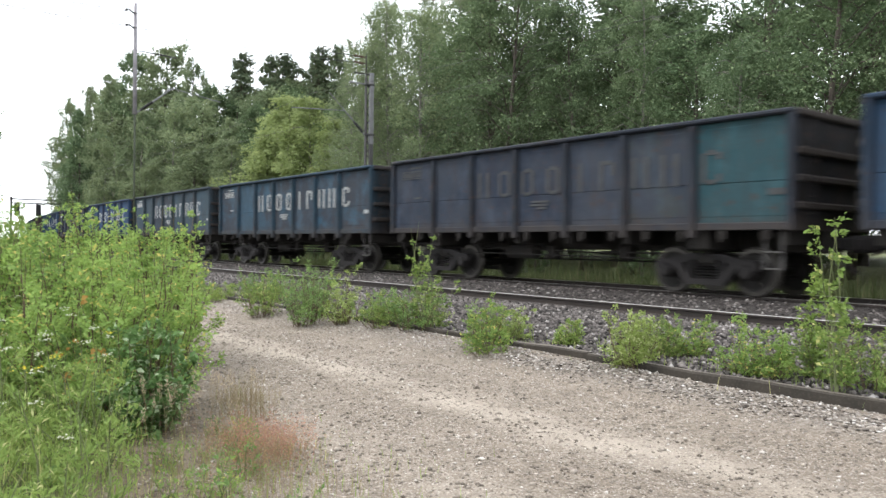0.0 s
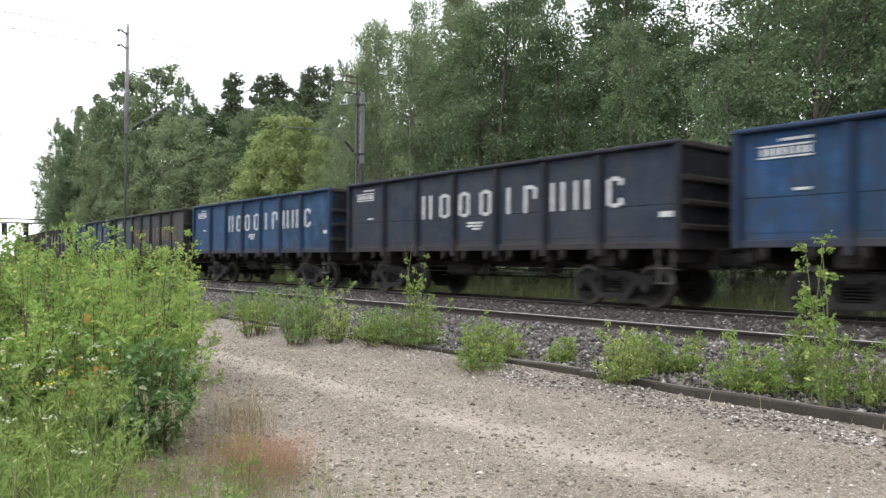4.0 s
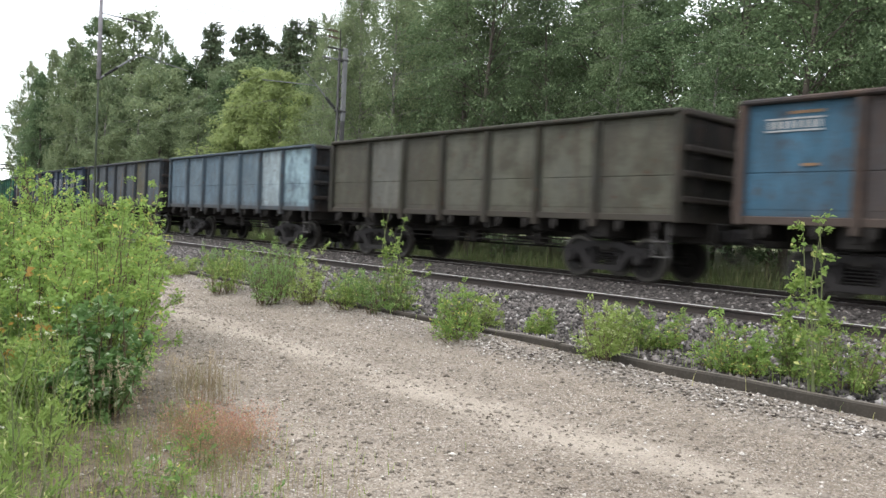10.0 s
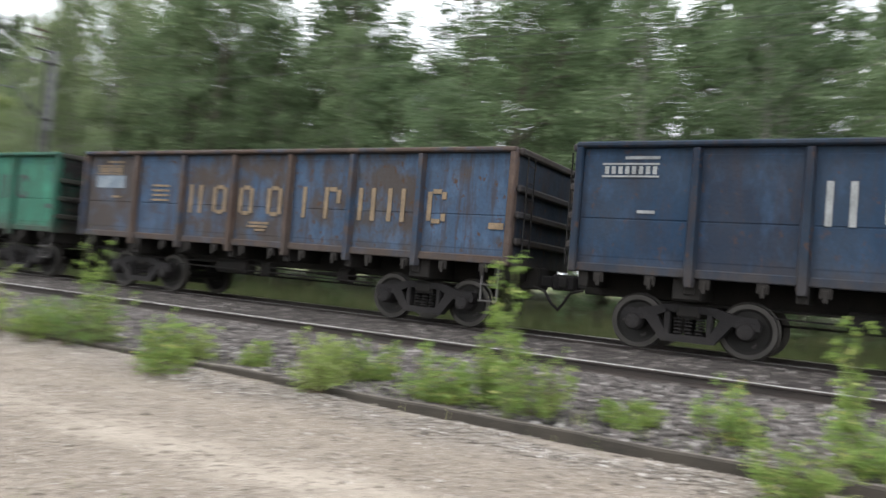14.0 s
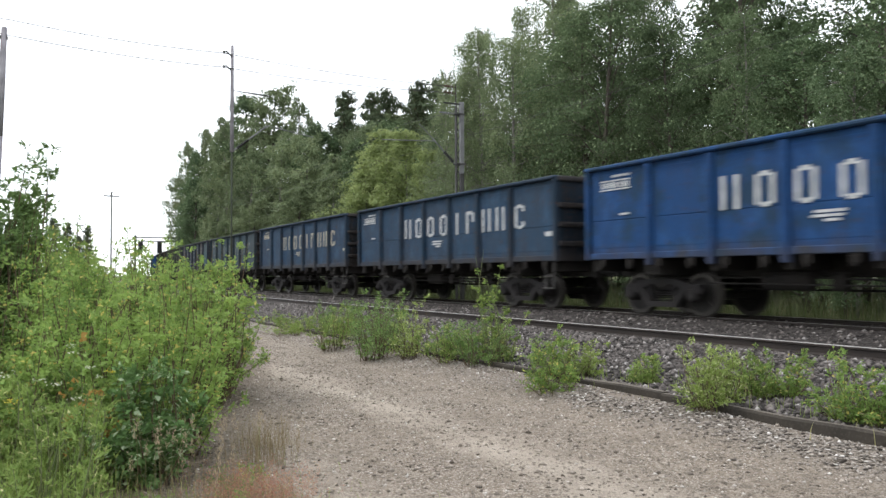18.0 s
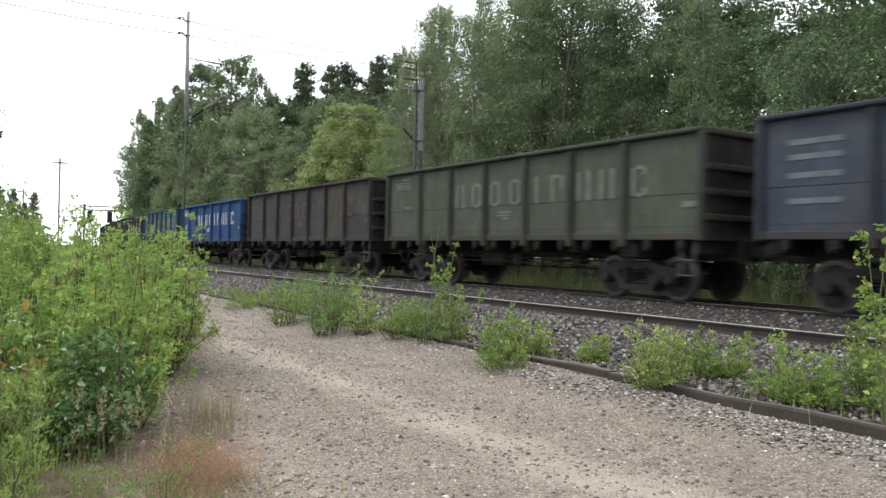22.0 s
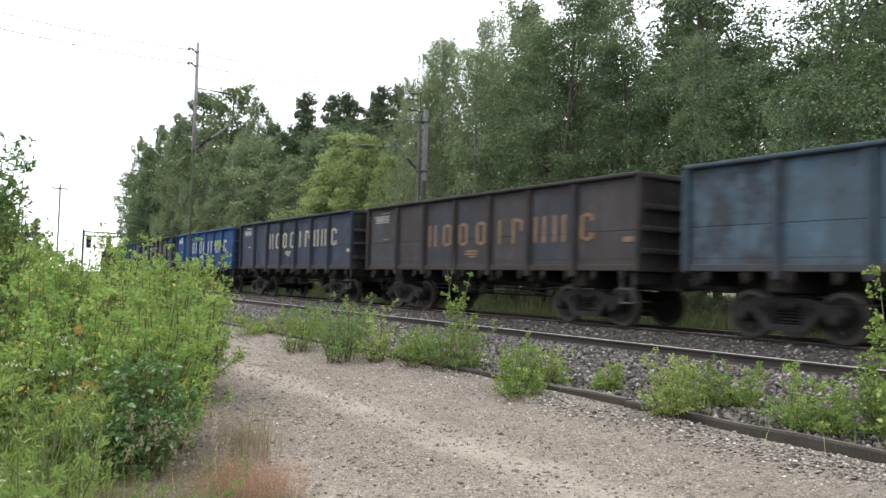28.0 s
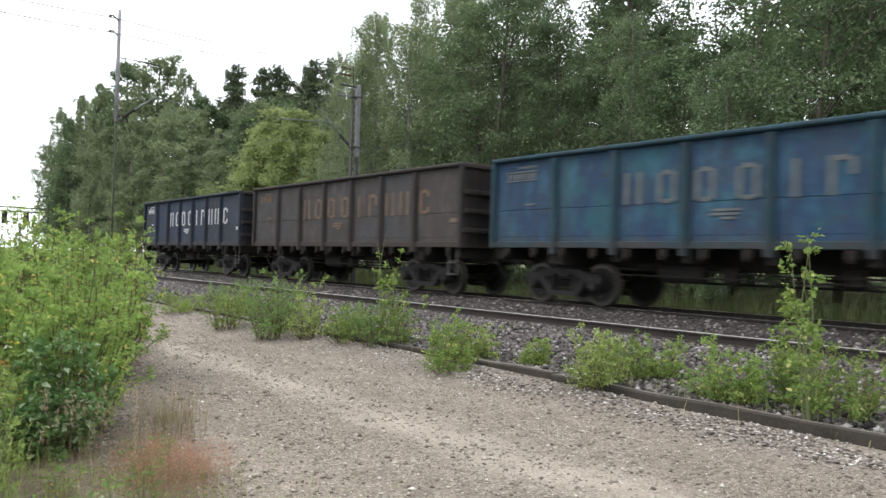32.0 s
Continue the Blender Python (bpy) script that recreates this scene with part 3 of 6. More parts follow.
def scatter_stones():
    rng = np.random.default_rng(5)
    n = 42000
    x, y = rng.uniform(5.98, 10.0, n), -13 + 36 * rng.random(n) ** 1.35
    rubble("ballast_shoulder", "loose dark grey crushed-stone ballast beside the rail", "ballast", rng, x, y, rng.uniform(0.018, 0.048, n), M_BALLAST, 0.25, 0.7)
    n = 16000
    x, y = rng.uniform(10.25, 15.6, n), -20 + 60 * rng.random(n)
    keep = np.abs(x - 13.32) > 0.1
    rubble("ballast_bed", "brownish crushed-stone ballast in the track bed", "ballast", rng, x[keep], y[keep], rng.uniform(0.025, 0.05, n)[keep], M_BALLAST)
    n = 34000
    x, y = rng.uniform(-1.5, 5.85, n), -9 + 20 * rng.random(n)
    keep = x > np.minimum((y + 4.5) * 0.36, 3.2) + 0.1
    rubble("lane_pebbles", "small pale pebbles lying loose on the gravel lane", "gravel", rng, x[keep], y[keep], rng.uniform(0.005, 0.018, n)[keep] * (1 + 0.8 * (rng.random(n)[keep] > 0.96)), M_PEBBLE)
    n = 26000
    x, y = rng.uniform(0.2, 5.8, n), rng.uniform(-7.4, 1.5, n)
    keep = x > np.minimum((y + 4.5) * 0.36, 3.2) + 0.2
    rubble("lane_grit", "fine dark and pale grit on the gravel lane", "gravel", rng, x[keep], y[keep], rng.uniform(0.0035, 0.0085, n)[keep], M_GRIT, 0.3)
    n = 620
    x, y = rng.uniform(0.8, 5.7, n), rng.uniform(-8, 8, n)
    keep = x > np.minimum((y + 4.5) * 0.36, 3.2) + 0.3
    rubble("lane_stones", "scattered larger stones on the gravel lane", "gravel", rng, x[keep], y[keep], rng.uniform(0.010, 0.024, n)[keep], M_GRIT, 0.2)
    n = 6500
    x, y = 5.86 - np.abs(rng.normal(0, 0.34, n)), rng.uniform(-13, 14, n)
    rubble("spilt_ballast", "ballast stones spilt over the edging onto the lane", "gravel", rng, x, y, rng.uniform(0.005, 0.020, n), M_CHIP)
    n = 5200
    y = rng.uniform(-13, -0.8, n)
    x = 5.52 + rng.normal(0, 0.17, n) + 0.05 * np.sin(2.1 * y)
    keep = x < 5.84
    rubble("bark_chips", "pale and dark bark chips strewn along the timber edging", "bark chips", rng, x[keep], y[keep], rng.uniform(0.007, 0.026, n)[keep], M_BARKCHIP, 0.3, 0.35)


# ---- rails, edging ----
def track_point(u, offset=0.0):
    """A point of the line, u metres along it (y on its straight part), and its heading in degrees."""
    if u <= BEND_FROM:
        return offset, u, 0.0
    q = (u - BEND_FROM) / BEND_RADIUS
    r = BEND_RADIUS - offset + 14.08
    return 14.08 + BEND_RADIUS - r * math.cos(q), BEND_FROM + r * math.sin(q), -math.degrees(q)


def rail_shape(x, z, y0, y1):
    """A flat-bottomed rail, its head at z 0, lying along y."""
    half = [(0.075, -0.165), (0.075, -0.152), (0.012, -0.128), (0.010, -0.045), (0.036, -0.034), (0.036, -0.006), (0.028, 0.0)]
    outline = half + [(-x, z) for x, z in reversed(half)]
    n = len(outline)
    stations = [y0, BEND_FROM] + [BEND_FROM + 5 * i for i in range(1, int((y1 - BEND_FROM) / 5))]
    v, f, m = [], [], []
    for u in stations:
        px, py, a = track_point(u, x)
        a = math.radians(a)
        v += [(px + q * math.cos(a), py + q * math.sin(a), z + h) for q, h in outline]
    for k in range(len(stations) - 1):
        for i in range(n):
            f.append((k * n + i, k * n + (i + 1) % n, (k + 1) * n + (i + 1) % n, (k + 1) * n + i))
            m.append(1 if 5 <= i <= 7 else 0)
    s = Shape().add(v, f + [tuple(range(n)), tuple((len(stations) - 1) * n + i for i in range(n))])
    s.m = m + [0, 0]
    return s.mesh("rail", M_RAIL, M_RAILHEAD)


def make_tracks():
    track = thing("railway_track", "main railway track of steel rails on concrete sleepers in ballast", "railway track", kind="structure")
    for x in (13.32, 14.84):
        part("rail", rail_shape(x, 0.0, -500, 520), track, None, "running rail with a worn head")
    s = Shape()
    s.box(-1.3, 1.3, -0.13, 0.13, -0.10, 0.0, 0.02)
    s.box(-0.87, -0.65, -0.07, 0.07, -0.001, 0.014, 0.004)
    s.box(0.65, 0.87, -0.07, 0.07, -0.001, 0.014, 0.004)
    sleeper = s.mesh("sleeper", M_SLEEPER)
    for i in range(150):
        px, py, a = track_point(-30 + 0.6 * i, 14.08)
        part("sleeper", sleeper, track, pose(px, py, -0.17, 0, 0, a))
    siding = thing("side_rail", "single rusty rail of a disused siding with a worn top", "rail", kind="structure")
    part("rail", rail_shape(10.12, -0.045, -300, 400), siding)
    s = Shape()
    s.box(-0.11, 0.11, -0.09, 0.09, -0.012, 0.0, 0.004)
    s.lathe("z", [(0.0, 0.025), (0.03, 0.022), (0.035, 0.012)], 8, at=(-0.09, 0, 0))
    plate = s.mesh("tie_plate", M_RAIL)
    for i in range(60):
        part("tie_plate", plate, siding, (10.12, -14 + 0.6 * i, -0.205))


def make_edging():
    """Old timbers laid end to end between the lane and the ballast."""
    rng = random.Random(3)
    edging = thing("lane_edging", "long weathered timbers edging the gravel lane", "edging", kind="structure")
    y = -34.0
    while y < 46:
        length = rng.uniform(4.2, 6.4)
        s = Shape()
        steps = 9
        pts = []
        for i in range(steps + 1):
            f = i / steps
            pts.append((rng.uniform(-0.012, 0.012), length * f, rng.uniform(-0.016, 0.008)))
        w, h = rng.uniform(0.045, 0.06), 0.24
        v, fcs = [], []
        for px, py, pz in pts:
            for cx, cz in ((-w, -h), (-w, -0.02), (-w + 0.02, 0), (w - 0.02, 0), (w, -0.02), (w, -h)):
                v.append((px + cx + rng.uniform(-0.004, 0.004), py, pz + cz + rng.uniform(-0.004, 0.004)))
        for i in range(steps):
            for k in range(6):
                fcs.append((i * 6 + k, i * 6 + (k + 1) % 6, (i + 1) * 6 + (k + 1) % 6, (i + 1) * 6 + k))
        fcs += [tuple(range(6)), tuple(steps * 6 + k for k in range(6))]
        s.add(v, fcs)
        # slot 1 paints the sky's light onto the top faces
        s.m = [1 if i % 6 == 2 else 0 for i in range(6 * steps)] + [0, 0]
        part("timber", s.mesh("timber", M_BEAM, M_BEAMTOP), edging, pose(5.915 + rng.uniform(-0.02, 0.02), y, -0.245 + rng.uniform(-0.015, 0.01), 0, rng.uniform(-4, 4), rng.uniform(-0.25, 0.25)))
        y += length + rng.uniform(0.01, 0.06)


# ---- the train ----
PITCH, BODY, TOP, SILL = 13.92, 12.75, 3.51, 1.38
RIBS = [-4.28, -2.57, -0.86, 0.86, 2.57, 4.28]
PAINT_DEFAULT = wagon_paint("wagon_paint_grey", (0.07, 0.08, 0.095), (0.09, 0.085, 0.08), 0.3, 0.5)
PAINTED = ("side_wall", "panel", "post", "top_rail", "sill", "corner_post")


def train_way(t):
    """Metres that the train has come since the start."""
    return 13.161 * t + 0.0589 * t * t - 0.0000855 * t ** 3 - 0.133


def wagon_meshes():
    """All meshes of an open wagon; y runs along the train, x = -1.58 is the side facing the lane."""
    m = {}
    h = BODY / 2
    # one bay of the side: a plate in two strakes with a seam between them
    s = Shape()
    w = (RIBS[1] - RIBS[0]) / 2
    cols = [(-w, 0.0), (w, 0.0)]
    rows = [(SILL + 0.02, 0.0), (SILL + 0.16, 0.0), (SILL + 0.18, 0.005), (SILL + 0.80, 0.005), (SILL + 0.808, -0.004), (SILL + 0.826, -0.004), (SILL + 0.834, 0.008), (SILL + 1.90, 0.008),
            (SILL + 1.92, 0.0), (TOP - 0.08, 0.0)]
    n = len(rows)
    v = [(-o, y, z) for y, _ in cols for z, o in rows] + [(0.05, y, z) for y, _ in cols for z, o in rows]
    f = []
    for i in range(n - 1):
        f.append((i, i + 1, n + i + 1, n + i))
        f.append((2 * n + i, 3 * n + i, 3 * n + i + 1, 2 * n + i + 1))
        f.append((i, 2 * n + i, 2 * n + i + 1, i + 1))
        f.append((n + i, n + i + 1, 3 * n + i + 1, 3 * n + i))
    f += [(0, n, 3 * n, 2 * n), (n - 1, 3 * n - 1, 4 * n - 1, 2 * n - 1)]
    m["panel"] = s.add(v, f).mesh("panel", PAINT_DEFAULT)
    # end bays are wider
    s = Shape()
    we = (h - RIBS[-1]) / 2
    k = we / w
    m["panel_end"] = s.add([(a, b * k, c) for a, b, c in v], f).mesh("panel_end", PAINT_DEFAULT)
    # side post: a hat section, wider at its foot
    s = Shape()
    out = [(0.0, -0.11), (-0.10, -0.075), (-0.13, -0.06), (-0.13, 0.06), (-0.10, 0.075), (0.0, 0.11)]
    rings = [(1.14, 0.75), (1.22, 0.9), (SILL, 1.0), (TOP - 0.12, 0.82)]
    v = [(x, y * q, z) for z, q in rings for x, y in out]
    n = len(out)
    f = [tuple(range(n)), tuple(3 * n + i for i in range(n))]
    for i in range(3):
        f += [(i * n + a, i * n + (a + 1) % n, (i + 1) * n + (a + 1) % n, (i + 1) * n + a) for a in range(n)]
    m["post"] = s.add(v, f).mesh("post", PAINT_DEFAULT)
    m["corner_post"] = Shape().box(-0.12, 0.06, -0.09, 0.05, SILL - 0.12, TOP - 0.02, 0.025).mesh("corner_post", PAINT_DEFAULT)
    s = Shape().box(-0.14, 0.06, -h, h, TOP - 0.10, TOP, 0.03)
    m["top_rail"] = s.mesh("top_rail", PAINT_DEFAULT)
    s = Shape().box(-0.06, 0.04, -h, h, SILL - 0.10, SILL + 0.05, 0.015)
    m["sill"] = s.mesh("sill", PAINT_DEFAULT)
    # hatch hinge, hanging under the sill
    s = Shape().box(-0.045, 0.03, -0.09, 0.09, SILL - 0.27, SILL - 0.08, 0.015)
    s.box(-0.08, -0.03, -0.035, 0.035, SILL - 0.33, SILL - 0.14, 0.01)
    m["hatch_hinge"] = s.mesh("hatch_hinge", M_UNDER)
    m["far_wall"] = Shape().box(-0.03, 0.03, -h, h, SILL, TOP - 0.09).mesh("far_wall", PAINT_DEFAULT)
    m["end_wall"] = Shape().box(-1.46, 1.46, -0.03, 0.03, SILL - 0.1, TOP - 0.03).mesh("end_wall", M_ENDSHADE)
    m["end_rib"] = Shape().box(-1.46, 1.46, -0.10, 0.0, -0.07, 0.07, 0.03).mesh("end_rib", M_ENDSHADE)
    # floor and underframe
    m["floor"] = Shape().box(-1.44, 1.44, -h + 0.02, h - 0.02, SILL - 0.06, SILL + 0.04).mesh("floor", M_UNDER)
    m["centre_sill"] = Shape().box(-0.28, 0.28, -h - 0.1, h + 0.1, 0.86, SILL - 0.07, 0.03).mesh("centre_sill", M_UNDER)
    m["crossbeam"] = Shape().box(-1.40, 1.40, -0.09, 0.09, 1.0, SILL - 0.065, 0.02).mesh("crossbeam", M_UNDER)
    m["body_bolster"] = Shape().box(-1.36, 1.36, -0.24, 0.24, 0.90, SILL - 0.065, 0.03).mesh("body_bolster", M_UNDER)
    # brake gear
    s = Shape()
    s.lathe("y", [(-0.62, 0.10), (-0.58, 0.18), (0.42, 0.18), (0.46, 0.10)], 14, at=(-0.62, 1.5, 0.78))
    s.lathe("y", [(-0.3, 0.17), (0.0, 0.17), (0.02, 0.06), (0.7, 0.04)], 14, at=(-0.55, -1.8, 0.80))
    s.box(-0.75, -0.45, 0.2, 0.5, 0.62, 0.95, 0.03)
    s.tube([(-0.7, -5.6, 0.84), (-0.7, -1.0, 0.80), (-0.7, 1.0, 0.86), (-0.7, 5.6, 0.84)], 0.022, 6)
    s.tube([(-1.05, -3.0, 0.70), (-1.05, 3.0, 0.74)], 0.016, 6)
    s.tube([(0.3, -3.4, 0.6), (0.3, 3.4, 0.6)], 0.025, 6)
    m["brake_gear"] = s.mesh("brake_gear", M_UNDER)
    # coupler with hanging air hose
    s = Shape()
    s.box(-0.11, 0.11, 0.0, 0.34, 0.93, 1.16, 0.03)
    s.box(-0.20, 0.16, 0.30, 0.58, 0.88, 1.20, 0.05)
    s.box(-0.26, -0.14, 0.44, 0.66, 0.92, 1.16, 0.04)
    m["coupler"] = s.mesh("coupler", M_BOGIE)
    s = Shape()
    s.tube([(-0.42, 0.05, 0.92), (-0.44, 0.3, 0.85), (-0.43, 0.45, 0.62), (-0.36, 0.58, 0.50)], 0.028, 7)
    m["air_hose"] = s.mesh("air_hose", M_UNDER)
    # corner ladder
    s = Shape()
    for dy in (-0.17, 0.17):
        s.box(-0.02, 0.02, dy - 0.02, dy + 0.02, 0.55, SILL + 0.02, 0.006)
    for z in (0.57, 0.88):
        s.box(-0.07, 0.03, -0.19, 0.19, z - 0.015, z + 0.015, 0.005)
    m["step"] = s.mesh("step", M_STEP)
    s = Shape()
    for dx in (-0.16, 0.16):
        s.tube([(dx, -0.12, SILL), (dx, -0.12, TOP - 0.15)], 0.014, 6)
    for i in range(6):
        s.tube([(-0.16, -0.12, SILL + 0.2 + 0.32 * i), (0.16, -0.12, SILL + 0.2 + 0.32 * i)], 0.012, 6)
    m["ladder"] = s.mesh("ladder", M_BOGIE)
    # bogie: cast side frame with its two windows, spring nest, axle boxes
    s = Shape()
    top = [(-1.16, 0.60), (-1.10, 0.70), (-0.75, 0.72), (-0.42, 0.82), (0.42, 0.82), (0.75, 0.72), (1.10, 0.70), (1.16, 0.60)]
    low = [(1.14, 0.50), (0.72, 0.54), (0.52, 0.62), (0.36, 0.70), (-0.36, 0.70), (-0.52, 0.62), (-0.72, 0.54), (-1.14, 0.50)]
    s.prism(top + low, -0.09, 0.09)
    s.prism([(-0.72, 0.55), (-0.52, 0.62), (-0.34, 0.32), (0.34, 0.32), (0.52, 0.62), (0.72, 0.55), (0.44, 0.20), (-0.44, 0.20)], -0.10, 0.10)
    s.box(-0.09, 0.09, -0.40, -0.30, 0.28, 0.76, 0.02)
    s.box(-0.09, 0.09, 0.30, 0.40, 0.28, 0.76, 0.02)
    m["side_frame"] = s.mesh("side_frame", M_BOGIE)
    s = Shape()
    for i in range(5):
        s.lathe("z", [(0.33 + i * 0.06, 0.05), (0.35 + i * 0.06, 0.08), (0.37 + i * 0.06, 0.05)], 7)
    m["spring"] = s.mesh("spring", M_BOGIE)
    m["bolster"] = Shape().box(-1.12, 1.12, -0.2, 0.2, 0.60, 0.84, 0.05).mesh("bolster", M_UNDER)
    s = Shape()
    s.lathe("x", [(-0.16, 0.06), (-0.15, 0.12), (-0.10, 0.145), (0.12, 0.15)], 16)
    s.box(-0.08, 0.10, -0.17, 0.17, 0.02, 0.17, 0.03)
    for a in range(6):
        s.lathe("x", [(-0.175, 0.012), (-0.15, 0.014)], 6, at=(0, 0.085 * math.cos(a * 1.047), 0.085 * math.sin(a * 1.047)))
    m["axle_box"] = s.mesh("axle_box", M_BOGIE)
    s = Shape()
    for side in (-1, 1):
        prof = [(0.0, 0.10), (0.0, 0.14), (0.035, 0.17), (0.03, 0.34), (0.0, 0.385), (0.0, 0.465), (0.012, 0.475)]
        s.lathe("x", [(side * (0.83 - a), r) for a, r in prof] + [(side * 0.735, 0.478), (side * 0.725, 0.505), (side * 0.70, 0.505), (side * 0.70, 0.39), (side * 0.73, 0.35),
                                                               (side * 0.735, 0.17), (side * 0.66, 0.14), (side * 0.65, 0.09)], 28)
        for a in range(3):
            ang = a * 2.094
            s.lathe("x", [(side * 0.80, 0.028), (side * 0.815, 0.026)], 8, at=(0, 0.26 * math.cos(ang), 0.26 * math.sin(ang)), slot=1)
    s.lathe("x", [(-1.02, 0.07), (-0.66, 0.085), (0.66, 0.085), (1.02, 0.07)], 12)
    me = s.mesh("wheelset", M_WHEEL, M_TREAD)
    rim = []
    for p in me.polygons:
        r = math.hypot(p.center.y, p.center.z)
        rim.append(1 if r > 0.40 else p.material_index)
    me.polygons.foreach_set("material_index", rim)
    m["wheelset"] = me
    return m


def build_wagon(meshes):
    wagon = thing("open_wagon", "open freight wagon", "freight wagon", group="wagons of the freight train")
    h = BODY / 2
    frame_ob = part("underframe", meshes["centre_sill"], wagon)
    part("floor", meshes["floor"], frame_ob)
    for y in (*RIBS, -h + 0.25, h - 0.25):
        part("crossbeam", meshes["crossbeam"], frame_ob, (0, y, 0))
    for y in (-4.325, 4.325):
        part("body_bolster", meshes["body_bolster"], frame_ob, (0, y, 0.003))
    part("brake_gear", meshes["brake_gear"], wagon)
    bays = [(-h + RIBS[0]) / 2] + [(a + b) / 2 for a, b in zip(RIBS, RIBS[1:])] + [(RIBS[-1] + h) / 2]
    for side in (-1, 1):
        turn = pose(side * 1.44, 0, 0, 0, 0, 0 if side < 0 else 180)
        if side < 0:
            wall = part("side_wall", meshes["top_rail"], wagon, turn)
            for i, y in enumerate(bays):
                part("panel", meshes["panel_end" if i in (0, 6) else "panel"], wall, (0, y, 0))
        else:
            wall = part("side_wall", meshes["far_wall"], wagon, turn)
            part("top_rail", meshes["top_rail"], wall)
        part("sill", meshes["sill"], wall)
        for i in range(14 if side < 0 else 0):
            part("hatch_hinge", meshes["hatch_hinge"], wall, (0, -h + 0.55 + i * (BODY - 1.1) / 13, 0))
        for y in RIBS:
            part("post", meshes["post"], wall, (0, y, 0))
        for e in (-1, 1):
            part("corner_post", meshes["corner_post"], wall, pose(0, e * (h - 0.045), 0, 0, 0, 0) @ Matrix.Diagonal((1, e, 1, 1)))
    for e in (-1, 1):
        end = part("end_wall", meshes["end_wall"], wagon, pose(0, e * (h - 0.03), 0, 0, 0, 180 if e > 0 else 0))
        for z in (SILL + 0.35, SILL + 0.85, SILL + 1.35, TOP - 0.08):
            part("end_rib", meshes["end_rib"], end, (0, -0.03, z))
        part("ladder", meshes["ladder"], end, (-1.15 if e < 0 else 1.15, -0.06, 0))
        part("coupler", meshes["coupler"], wagon, pose(0, e * (h + 0.02), 0, 0, 0, 0 if e > 0 else 180))
        part("air_hose", meshes["air_hose"], wagon, pose(0, e * (h + 0.02), 0, 0, 0, 0) @ Matrix.Diagonal((1, e, 1, 1)))
        bogie = part("bogie", meshes["bolster"], wagon, (0, e * 4.325, 0))
        for side in (-1, 1):
            part("side_frame", meshes["side_frame"], bogie, (side * 1.02, 0, 0))
            for dy in (-0.18, 0.0, 0.18):
                part("spring", meshes["spring"], bogie, (side * 1.02, dy, 0))
            for a in (-0.925, 0.925):
                part("axle_box", meshes["axle_box"], bogie, pose(side * 1.04, a, 0.475, 0, 0, 0 if side < 0 else 180))
        for a in (-0.925, 0.925):
            part("wheelset", meshes["wheelset"], bogie, (0, a, 0.475))
    part("step", meshes["step"], wagon, (-1.40, -h + 0.42, 0))
    part("step", meshes["step"], wagon, (1.40, h - 0.42, 0))
    return wagon


